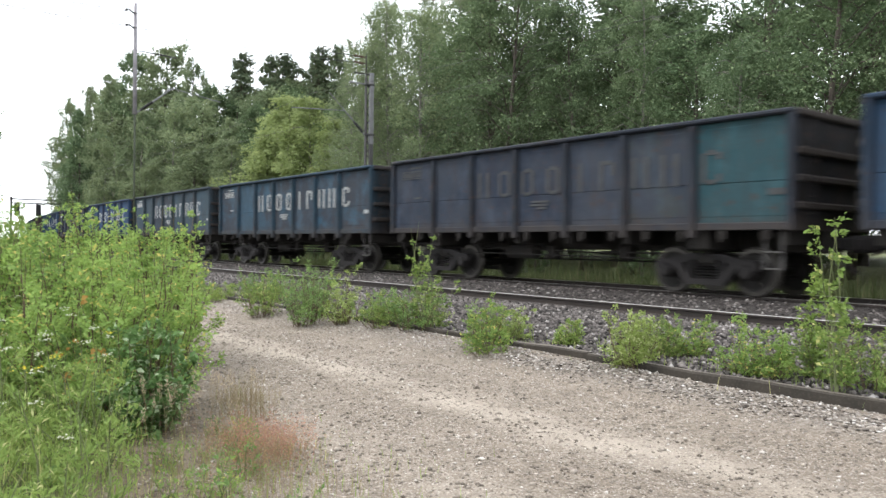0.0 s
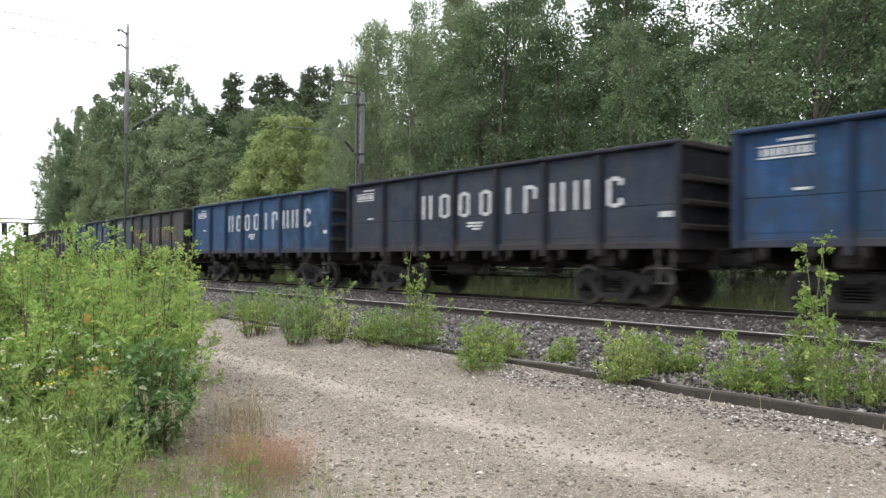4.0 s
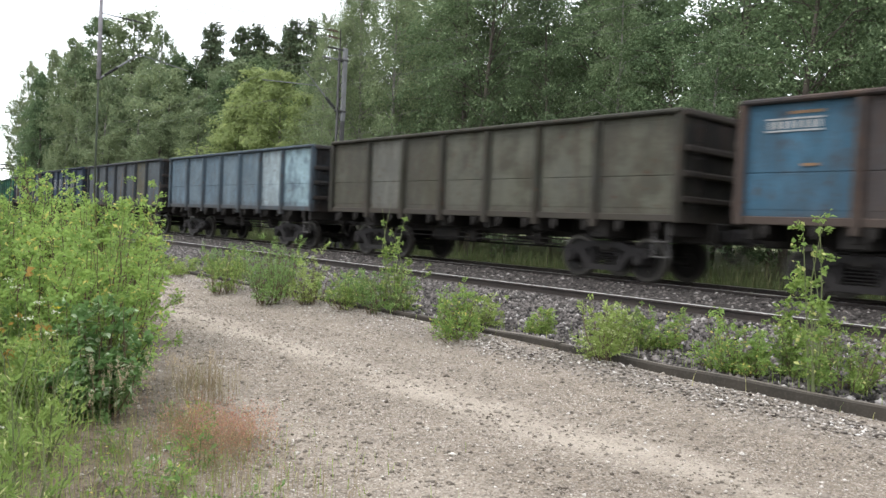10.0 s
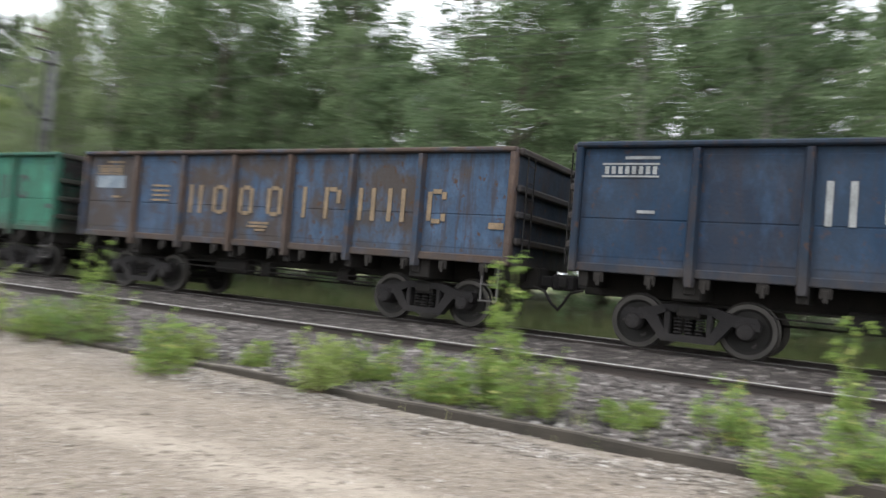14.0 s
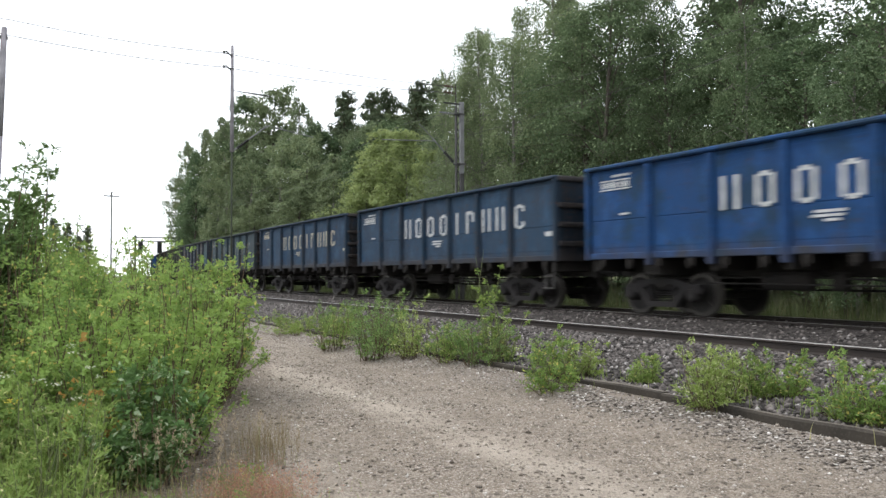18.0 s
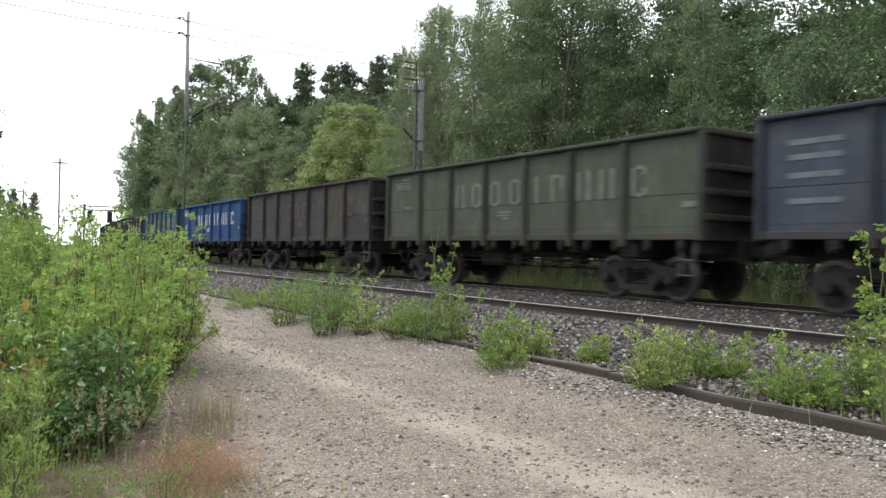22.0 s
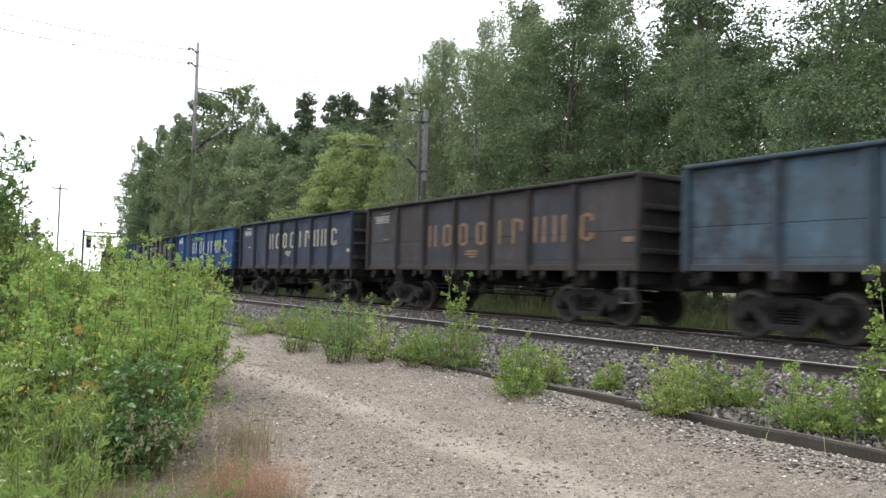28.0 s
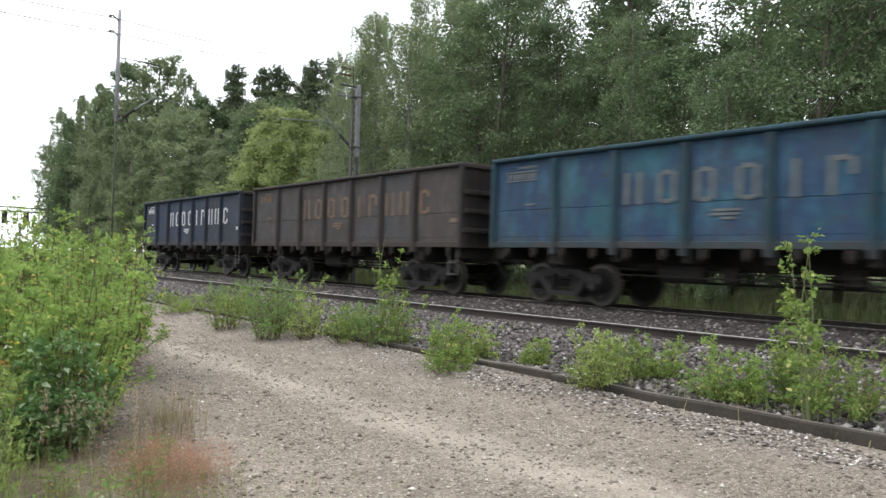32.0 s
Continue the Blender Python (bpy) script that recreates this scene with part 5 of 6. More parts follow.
    for x, y, hgt in ((26, -16, 6.0), (28.5, -18.5, 7.0), (25.5, -13.5, 6.2), (24.0, -10.5, 6.5), (30, -21, 8.0), (22.5, -15.5, 4.2), (22.0, -12.0, 4.0)):
        put("broadleaf", x, y, hgt, None, 1.2)
    # second row, taller
    for x, y, hgt in ((24.6, 18.6, 15.5), (28.0, 20.8, 17.5), (25.0, 23.0, 15.0), (30.5, 16.5, 13.0), (31.5, 13.0, 12.0)):
        put("near_birch" if hgt > 13 else "near_broadleaf", x, y, hgt, None, 0.95)
    y = -55.0
    while y < 56:
        if -22 < y < -9 or 10.0 < y < 14.5:
            y += 4.0
            continue
        hgt = (rng.uniform(13.5, 17.5) if y < 6 else (rng.uniform(15.5, 19.5) if y < 21 else rng.uniform(12, 13.5))) if y < 34 else rng.uniform(10.5, 12.5)
        put(("near_" if -8 < y < 30 else "back_") + rng.choice(("birch", "broadleaf", "broadleaf")), rng.uniform(26.5, 30.5), y, hgt, None, rng.uniform(0.85, 1.1))
        y += rng.uniform(3.6, 5.0)
    # third and fourth rows, to close the wood
    for x0, x1, cut in ((32, 36, 1.0), (39, 45, 1.1)):
        y = -60.0
        while y < 60:
            if not -21 < y < -13:
                put("back_broadleaf", rng.uniform(x0, x1), y, cut * (rng.uniform(12.5, 15) if y < 30 else rng.uniform(11, 14)), None, 1.5)
            y += rng.uniform(3.4, 4.6)
    # dense crowns that close the group at the bend
    for x, y, hgt in ((24.5, 103, 16.5), (25.5, 96, 18.5), (27.0, 90, 19.5), (28.5, 85, 19.5), (30.0, 80, 18.5), (31.0, 75, 17), (26.0, 100, 15), (29.0, 94, 18), (32.5, 71, 15.5), (33.0, 64, 14), (23.8, 96, 13), (25.2, 82, 15), (27.5, 71, 14), (29.5, 64, 12)):
        put("back_broadleaf", x, y, hgt, None, 1.2, False)
    # low growth under the trees
    y = -28.0
    while y < 60:
        put("back_broadleaf", rng.uniform(19.8, 21.2), y, rng.uniform(2.2, 3.8), None, 1.15)
        put("back_broadleaf", rng.uniform(23.5, 26.0), y + rng.uniform(-1, 1), rng.uniform(3.5, 5.5), None, 1.2)
        y += rng.uniform(3.0, 6.0)
    for i in range(14):
        put("back_broadleaf", rng.uniform(21.0, 23.0), -25.0 + 1.5 * i, rng.uniform(3.0, 4.4), None, 1.25)
    for x, y, hgt in ((41.1, -19.8, 11.6), (38.6, -20.9, 10.8), (43.0, -17.5, 11.0), (40.0, -23.5, 10.5)):
        put("back_broadleaf", x, y, hgt, None, 1.1)
    # pines behind
    for x, y, hgt in ((44.7, -11.2, 19.0), (46.3, -14.7, 19.8), (42, -8, 17.5), (38, -24, 15), (36, 36, 21), (37, 22, 22), (36, 6, 20), (38, -2, 19), (37, 44, 19)):
        put("pine", x, y, hgt, None, 1.15)
    # low trees on the lane's side, far along
    for x, y, hgt in ((-3.5, 54, 7.6), (-6, 50, 7.2), (-9, 47, 8), (-12, 52, 8.5), (-16, 50, 9), (0.5, 66, 6.0), (2.5, 72, 6.2), (4.0, 80, 5.4), (1.2, 60, 5.0), (-22, 48, 9), (5.3, 54.4, 5.0), (3.4, 44.5, 4.6), (4.4, 50.5, 4.1), (2.7, 40.6, 4.6), (-2.9, 37.6, 6.3), (-1.4, 38.6, 6.2), (-4.3, 42.5, 5.2)):
        put(rng.choice(("broadleaf", "pine")) if x < 0 else "pine", x, y, hgt)


def bush_arrays(rng, height, radius, stems, leaves, leaf_len, slim=0.55, up=0.5):
    """Many thin stems rising from the ground, with leaves along them."""
    wood = []
    bases, dirs, faces_to = [], [], []
    per = max(6, leaves // stems)
    for i in range(stems):
        a, r = rng.uniform(0, 6.28), radius * math.sqrt(rng.random()) * 0.55
        p0 = np.array([r * math.cos(a), r * math.sin(a), -0.03])
        a2 = a + rng.normal(0, 0.5)
        hgt = height * rng.uniform(0.3, 1.1)
        out = radius * rng.uniform(0.2, 1.0) * (1.25 - 0.6 * hgt / height)
        p2 = p0 + [out * math.cos(a2), out * math.sin(a2), hgt]
        p1 = (p0 + p2) / 2 + rng.normal(0, 0.06, 3) + [0, 0, 0.08 * hgt]
        wood.append(Shape())
        wood[-1].tube([p0, p1, p2], [0.0025 + 0.0055 * height, 0.0018 + 0.003 * height, 0.0015], 4, caps=False)
        twigs = max(5, per // 13)
        q = rng.uniform(0.03, 1.0, twigs) ** 0.85
        c = ((1 - q) ** 2)[:, None] * p0 + (2 * q * (1 - q))[:, None] * p1 + (q * q)[:, None] * p2
        ang = rng.uniform(0, 6.28, twigs)
        reach = rng.uniform(0.08, 0.34, twigs) * (0.3 + radius * 0.6) * (1 + 0.22 * max(height - 1.2, 0)) * (1.15 - 0.6 * q)
        d = np.stack([np.cos(ang), np.sin(ang), rng.uniform(0.0, 0.9, twigs)], 1)
        k = rng.integers(0, twigs, per)
        s = rng.random(per) ** 0.75
        bases.append(c[k] + d[k] * (reach[k] * s)[:, None] + rng.normal(0, 0.010 + 0.012 * radius, (per, 3)))
        dirs.append(d[k] * 0.8 + np.array([0, 0, up - 0.6]) + rng.normal(0, 0.5, (per, 3)))
        faces_to.append(np.array([math.cos(a2) * 0.5, math.sin(a2) * 0.5, 0.9]) + d[k] * 0.4 + rng.normal(0, 0.35, (per, 3)))
    base, along, facing = np.concatenate(bases), np.concatenate(dirs), np.concatenate(faces_to)
    base[:, 2] = np.maximum(base[:, 2], 0.02)
    n = len(base)
    L = leaf_len * rng.uniform(0.55, 1.3, n)
    return wood, leaf_arrays(base, along, L, L * slim * rng.uniform(0.8, 1.2, n), rng, 0.25, facing)


def make_bush(name, label, category, x, y, height, radius, stems, leaves, leaf_len, leaf, seed, slim=0.55, up=0.5, group=""):
    rng = np.random.default_rng(seed)
    wood, (v, f) = bush_arrays(rng, height, radius, stems, leaves, leaf_len, slim, up)
    z = float(ground_height(np.array(x), np.array(y)))
    bush = thing(name, label, category, (x, y, z), group)
    if stems <= 12:
        for s in wood:
            part("stem", s.mesh("stem", M_GREENSTEM), bush)
    else:
        whole = Shape()
        for s in wood:
            whole.add(s.v, s.f)
        part("branchwork", whole.mesh("branchwork", M_STEM), bush)
    part("foliage", array_mesh("foliage", v, f, leaf), bush)
    return bush


def plant_bushes():
    g = "bushes beside the lane"
    # the thicket between the lane and the camera's left
    thicket = [(1.02, -1.9, 0.76, 0.26, 0), (0.55, -0.7, 1.25, 0.6, 1), (1.75, -0.2, 1.35, 0.6, 1), (0.9, 0.6, 1.5, 0.75, 1), (2.2, 0.9, 1.45, 0.6, 1), (1.4, 1.9, 1.6, 0.8, 1),
               (2.55, 2.0, 1.55, 0.65, 1), (0.0, 0.9, 1.45, 0.8, 1), (-0.6, 0.2, 1.2, 0.7, 1), (0.3, 2.3, 1.75, 0.9, 1), (2.3, 3.3, 1.5, 0.8, 1), (1.0, 3.6, 1.7, 0.9, 1),
               (-0.9, 1.7, 1.7, 0.8, 1), (-1.8, 1.2, 2.0, 0.9, 1), (-1.2, 3.2, 2.3, 1.0, 1), (-2.4, 2.6, 2.5, 1.1, 1), (2.6, 5.0, 1.4, 0.9, 1), (1.2, 5.6, 1.6, 1.0, 1),
               (-0.1, 5.5, 2.0, 1.1, 1), (-3.4, 1.2, 2.1, 1.0, 1), (-3.8, 3.8, 2.8, 1.2, 1), (3.0, 7.2, 1.2, 0.8, 1), (1.5, -1.1, 1.15, 0.5, 1), (0.75, -1.35, 1.0, 0.5, 1), (2.5, 1.4, 1.7, 0.35, 1), (2.0, 2.6, 1.95, 0.4, 1), (-0.2, -0.9, 0.95, 0.5, 1), (-1.5, -0.2, 1.1, 0.6, 1), (0.25, 2.15, 2.05, 0.42, 1), (0.60, 2.1, 1.7, 0.4, 1), (0.95, 1.75, 1.45, 0.45, 1), (-0.35, 1.9, 2.05, 0.6, 1)]
    for i, (x, y, hgt, r, kind) in enumerate(thicket):
        if x > 1.4:
            x -= 0.3
        if kind == 0:
            make_bush("leafy_bush", "low dense bush with dark green broad leaves at the lane's edge", "bush", x, y, hgt, r, 30, 3200, 0.058, M_LEAFY, 40 + i, 0.5, 0.4, g)
        else:
            make_bush("birch_bush", "light green bush of slender young birch shoots", "bush", x, y, hgt, r, int(22 + 24 * r), int(6000 * (0.5 + r)), 0.043, M_BUSHDARK if i in (12, 13, 14, 15, 19, 20, 28, 31) else M_BUSH, 40 + i, 0.55, 0.55, g)
    make_bush("willow_bush", "tall airy willow with narrow grey-green leaves above the thicket", "bush", -0.12, 2.6, 2.75, 0.72, 64, 32000, 0.074, M_WILLOW, 90, 0.4, 0.6, g)
    make_bush("willow_bush", "dense dark green willow bush in the thicket", "bush", -1.25, 2.2, 2.1, 1.1, 60, 28000, 0.076, M_BUSHDARK, 91, 0.42, 0.6, g)
    make_bush("willow_bush", "broad willow bush with fresh green narrow leaves", "bush", -2.3, 1.2, 1.95, 1.0, 60, 14000, 0.065, M_BUSH, 92, 0.42, 0.6, g)
    for i, (x, y, hgt, r) in enumerate(((0.3, 12.0, 3.2, 1.2), (1.2, 13.0, 2.5, 1.0), (1.9, 15.0, 2.2, 1.0))):
        make_bush("willow_bush", "leafy green willow bush farther along the lane", "bush", x, y, hgt, r, 50, 8000, 0.075, M_BUSHDARK if i == 0 else M_BUSH, 94 + i, 0.45, 0.6, g)
    # shrubs along the timber edging
    g = "shrubs along the edging"
    row = [(5.6, 8.85, 0.45, 0.6, 0), (6.2, 7.4, 0.5, 0.5, 0), (6.7, 8.6, 0.6, 0.6, 1), (5.3, 5.5, 0.78, 0.42, 0), (5.9, 5.0, 0.8, 0.4, 1), (5.3, 3.9, 0.95, 0.45, 1), (5.75, 4.3, 1.0, 0.35, 1), (5.65, 3.2, 0.85, 0.33, 2),
           (5.75, 2.3, 0.6, 0.38, 0), (6.2, 2.7, 0.5, 0.3, 1), (5.85, 1.5, 0.72, 0.4, 1), (6.2, 1.75, 0.6, 0.3, 2), (5.45, -0.55, 0.52, 0.3, 1), (5.75, -0.15, 0.6, 0.25, 1), (6.2, -0.2, 0.42, 0.23, 2), (6.4, -1.0, 0.32, 0.16, 0),
           (5.78, -2.4, 0.62, 0.26, 2), (6.1, -2.3, 0.5, 0.2, 2), (6.64, -2.25, 0.42, 0.22, 0), (6.91, -2.4, 0.46, 0.25, 1), (6.3, -3.55, 0.55, 0.32, 1), (6.2, -3.75, 0.4, 0.22, 1), (6.65, -4.1, 0.62, 0.3, 0),
           (6.45, -4.5, 0.62, 0.38, 0), (6.75, -5.35, 0.25, 0.28, 0), (6.8, -6.3, 0.55, 0.32, 1), (5.45, -6.9, 0.42, 0.34, 0), (6.4, -7.4, 0.6, 0.36, 1), (7.0, -8.4, 0.6, 0.4, 0), (5.7, -8.8, 0.6, 0.34, 0),
           (6.9, -9.6, 0.5, 0.4, 1), (6.7, -10.6, 0.6, 0.45, 0), (6.3, -12.0, 0.7, 0.5, 0)]
    for i, (x, y, hgt, r, kind) in enumerate(row):
        make_bush("shrub", ("fresh green shrub growing over the timber edging", "dense dull green shrub growing over the timber edging", "bright yellow-green upright shrub beside the timber edging")[kind], "shrub",
                  x, y, hgt, r, int(20 + 26 * r), int(4400 * (0.2 + r)), 0.039, (M_SHRUB, M_BUSHDARK if y > 1 else M_BUSH, M_YOUNGSHOOT)[kind], 120 + i, 0.42, 0.65, g)
    # tall saplings that stand out of them
    for i, (x, y, hgt, n) in enumerate(((6.05, 1.35, 1.95, 8), (6.1, -4.5, 1.62, 5), (6.0, -7.3, 1.2, 4), (6.45, -4.0, 1.0, 3))):
        make_bush("sapling", "thin leggy birch sapling with sparse leaves", "sapling", x, y, hgt, 0.3, n, 800, 0.046, M_SHRUB, 160 + i, 0.7, 0.3, g)
    # leafy meadow herbs under the thicket
    rng = random.Random(8)
    for i in range(125):
        y = rng.uniform(-4.6, 0.2)
        x = float(verge_edge(np.array(y))) - 0.35 - rng.random() ** 1.3 * 3.2
        make_bush("meadow_herb", "leafy green meadow herb among the tall grass", "herb", x, y, rng.uniform(0.5, 0.85), rng.uniform(0.22, 0.38), 9, 820, 0.040,
                  M_HERB if i % 4 else M_BUSHDARK, 300 + i, 0.26, 0.8, "herbs beside the lane")
    # small weeds between the thicket and the gravel
    rng = random.Random(12)
    for i in range(14):
        y = rng.uniform(-4.3, -2.2)
        x = 0.75 + (y + 4.3) * 0.28 + rng.uniform(-0.3, 0.35)
        make_bush("verge_weed", "small leafy weed on the bare verge", "weed", x, y, rng.uniform(0.12, 0.32), rng.uniform(0.08, 0.16), 5, 110, 0.035,
                  M_BUSH if i % 2 else M_BUSHDARK, 400 + i, 0.4, 0.7, "weeds on the verge")
    # a withered orange twig in the thicket
    for i, (x, y) in enumerate(((0.60, -1.62), (0.72, -1.80))):
        make_bush("withered_shoot", "thin shoot with withered orange leaves in the thicket", "shoot", x, y, 1.0 - 0.2 * i, 0.10, 3, 70, 0.05, M_ORANGELEAF, 180 + i, 0.6, 0.3, g)
    # one sapling in the tall grass, near the camera's left
    make_bush("sapling", "thin aspen sapling with round leaves in the tall grass", "sapling", -1.15, -2.0, 1.25, 0.3, 3, 160, 0.075, M_BUSH, 170, 0.85, 0.2, g)


def blades(rng, x, y, height, width, lean, z=None):
    """Tapered grass blades of two quads turned into four triangles."""
    n = len(x)
    base = np.stack([x, y, ground_height(x, y) - 0.01 if z is None else z], 1)
    a = rng.uniform(0, 6.28, n)
    d = np.stack([np.cos(a), np.sin(a), np.zeros(n)], 1)
    s = np.stack([-np.sin(a), np.cos(a), np.zeros(n)], 1) * (width / 2)[:, None]
    up = np.array([0, 0, 1.0])
    mid = base + up * (height * 0.6)[:, None] + d * (lean * height * 0.3)[:, None]
    tip = base + up * (height * 0.97)[:, None] + d * (lean * height)[:, None]
    v = np.stack([base - s, base + s, mid - s * 0.7, mid + s * 0.7, tip], 1).reshape(-1, 3)
    k = np.arange(n)[:, None] * 5
    f = np.concatenate([k + np.array([[0, 1, 3]]), k + np.array([[0, 3, 2]]), k + np.array([[2, 3, 4]])])
    return v, f


def verge_edge(y):
    return np.clip((y + 4.5) * 0.36 + 0.25, -0.9, 3.3)


def plant_grass():
    rng = np.random.default_rng(21)
    n = 46000
    x, y = rng.uniform(-5.5, 2.6, n), -10.5 + 14.5 * np.sqrt(rng.random(n))
    keep = (x < verge_edge(y) - np.abs(rng.normal(0, 0.35, n))) & ~((np.abs(x + 0.3) < 1.4) & (y < -5.3) & (y > -9.5))
    x, y = x[keep], y[keep]
    h = rng.uniform(0.14, 0.52, len(x)) * np.clip(0.45 + 0.5 * (verge_edge(y) - x), 0.35, 1.1)
    tagged(new("tall_grass", array_mesh("tall_grass", *blades(rng, x, y, h, rng.uniform(0.003, 0.0075, len(x)), rng.uniform(0.05, 0.65, len(x))), M_GRASS)),
           "tall fresh green grass growing beside the lane", "grass", kind="stuff")
    n = 1300
    x, y = rng.normal(1.05, 0.42, n), rng.normal(-3.2, 0.7, n)
    h = rng.uniform(0.03, 0.13, n)
    tagged(new("short_grass", array_mesh("short_grass", *blades(rng, x, y, h, rng.uniform(0.003, 0.006, n), rng.uniform(0.1, 0.8, n)), M_GRASS)),
           "sparse short grass at the lane's edge", "grass", kind="stuff")
    n = 900
    x, y = rng.normal(1.0, 0.33, n), rng.normal(-3.3, 0.7, n)
    tagged(new("dry_stalks", array_mesh("dry_stalks", *blades(rng, x, y, rng.uniform(0.08, 0.34, n), rng.uniform(0.0015, 0.0035, n), rng.uniform(0.05, 0.6, n)), M_STRAW)),
           "dry straw-coloured stalks on the bare verge", "grass", kind="stuff")
    # reddish fescue tufts
    for i, (cx, cy, r, cnt) in enumerate(((1.55, -2.9, 0.14, 420), (1.42, -2.6, 0.12, 220), (1.33, -3.25, 0.16, 260), (1.30, -2.95, 0.13, 160))):
        x, y = cx + rng.normal(0, r, cnt) * 0.8, cy + rng.normal(0, r, cnt) * 0.8
        fall = np.exp(-((x - cx) ** 2 + (y - cy) ** 2) / (2 * r * r))
        tv, tf = blades(rng, x, y, rng.uniform(0.08, 0.26, cnt) * (0.45 + 0.55 * fall), rng.uniform(0.0012, 0.0026, cnt), rng.uniform(0.2, 1.2, cnt))
        tips = np.repeat(tv.reshape(-1, 5, 3)[:, 4], 7, 0)
        m = len(tips)
        hv, hf = leaf_arrays(tips + rng.normal(0, 1, (m, 3)) * [0.013, 0.013, 0.028], rng.normal(0, 0.6, (m, 3)) + [0, 0, 1], rng.uniform(0.008, 0.018, m), np.full(m, 0.0042), rng)
        v, f = join_arrays((tv, tf), (hv, hf))
        tagged(new("fescue_tuft", array_mesh("fescue_tuft", v, f, M_STRAW, M_REDGRASS, slots=np.r_[np.zeros(len(tf)), np.ones(len(hf))])),
               "dry reddish tuft of fine grass on the gravel", "grass tuft", kind="stuff")
    for cx, cy in ((1.84, -1.75), (1.98, -1.3)):
        cnt = 260
        x, y = cx + rng.normal(0, 0.13, cnt), cy + rng.normal(0, 0.16, cnt)
        tagged(new("straw_tuft", array_mesh("straw_tuft", *blades(rng, x, y, rng.uniform(0.10, 0.36, cnt), rng.uniform(0.0016, 0.0035, cnt), rng.uniform(0.1, 0.7, cnt)), M_STRAW)),
               "yellowish dry tuft of grass beside the bush", "grass tuft", kind="stuff")
    # pale seed heads on thin stalks before the leafy bush
    cnt = 34
    x, y = 1.18 + rng.normal(0, 0.20, cnt), -2.35 + rng.normal(0, 0.28, cnt)
    sv, sf = blades(rng, x, y, rng.uniform(0.28, 0.52, cnt), np.full(cnt, 0.003), rng.uniform(0.05, 0.3, cnt))
    tips = np.repeat(sv.reshape(-1, 5, 3)[:, 4], 26, 0)
    m = len(tips)
    hv, hf = leaf_arrays(tips + rng.normal(0, 1, (m, 3)) * [0.008, 0.008, 0.0] - np.array([0, 0, 1.0]) * rng.uniform(0, 0.11, (m, 1)), rng.normal(0, 0.4, (m, 3)) + [0, 0, 1], rng.uniform(0.014, 0.026, m), np.full(m, 0.006), rng)
    v, f = join_arrays((sv, sf), (hv, hf))
    tagged(new("plume_grass", array_mesh("plume_grass", v, f, M_STRAW, M_PLUME, slots=np.r_[np.zeros(len(sf)), np.ones(len(hf))])), "thin grass stalks with beige seed heads on the verge", "grass", kind="stuff")
    # meadow flowers: stalks with flat heads of small petals
    for name, label, cnt, mat, spread in (("white_flowers", "white umbels on tall stalks in the grass", 230, M_WHITEFLOWER, 0.019),
                                          ("yellow_flowers", "small yellow flowers on stalks in the grass", 45, M_YELLOWFLOWER, 0.02)):
        x, y = rng.uniform(-3.8, 1.3, cnt * 3), rng.uniform(-4.6, 0.8, cnt * 3)
        ok = np.flatnonzero(x < verge_edge(y) - 0.35)[:cnt]
        x, y = x[ok], y[ok]
        c = len(x)
        h = rng.uniform(0.55, 0.92, c)
        sv, sf = blades(rng, x, y, h, np.full(c, 0.004), rng.uniform(0.0, 0.1, c))
        tops = sv.reshape(-1, 5, 3)[:, 4]
        p = np.repeat(tops, 12, 0) + rng.normal(0, 1, (c * 12, 3)) * [spread, spread, 0.006]
        hv, hf = leaf_arrays(p, rng.normal(0, 1, (c * 12, 3)) * [1, 1, 0.3], np.full(c * 12, 0.015), np.full(c * 12, 0.010), rng)
        v, f = join_arrays((sv, sf), (hv, hf))
        tagged(new(name, array_mesh(name, v, f, M_GRASS, mat, slots=np.r_[np.zeros(len(sf)), np.ones(len(hf))])), label, "flowers", kind="stuff")
    # grass on the far side of the track and in the ballast edge
    n = 22000
    x, y = rng.uniform(16.6, 20.5, n), rng.uniform(-24, 50, n)
    tagged(new("trackside_grass", array_mesh("trackside_grass", *blades(rng, x, y, rng.uniform(0.2, 0.5, n) * (1 + 0.45 * (x - 16.6)), rng.uniform(0.012, 0.026, n), rng.uniform(0.1, 0.6, n)), M_BANKGRASS)),
           "grass growing beyond the track at the forest edge", "grass", kind="stuff")
    n = 900
    x, y = np.where(rng.random(n) < 0.92, np.abs(rng.normal(0, 0.35, n)) + 6.0, 5.84 - np.abs(rng.normal(0, 0.09, n))), rng.uniform(-12, 14, n)
    tagged(new("edging_weeds", array_mesh("edging_weeds", *blades(rng, x, y, rng.uniform(0.06, 0.25, n), rng.uniform(0.004, 0.009, n), rng.uniform(0.1, 0.6, n)), M_GRASS)),
           "sparse weeds between the timbers and the ballast", "weeds", kind="stuff")


# ---- masts, wires, signals ----
def make_wire(name, label, points, radius, sag=0.0):
    s = Shape()
    for a, b in zip(points, points[1:]):
        a, b = Vector(a), Vector(b)
        s.tube([a.lerp(b, f) - Vector((0, 0, sag * 4 * f * (1 - f))) for f in [i / 14 for i in range(15)]], radius, 5)
    tagged(new(name, s.mesh(name, M_WIRE)), label, "overhead wire")


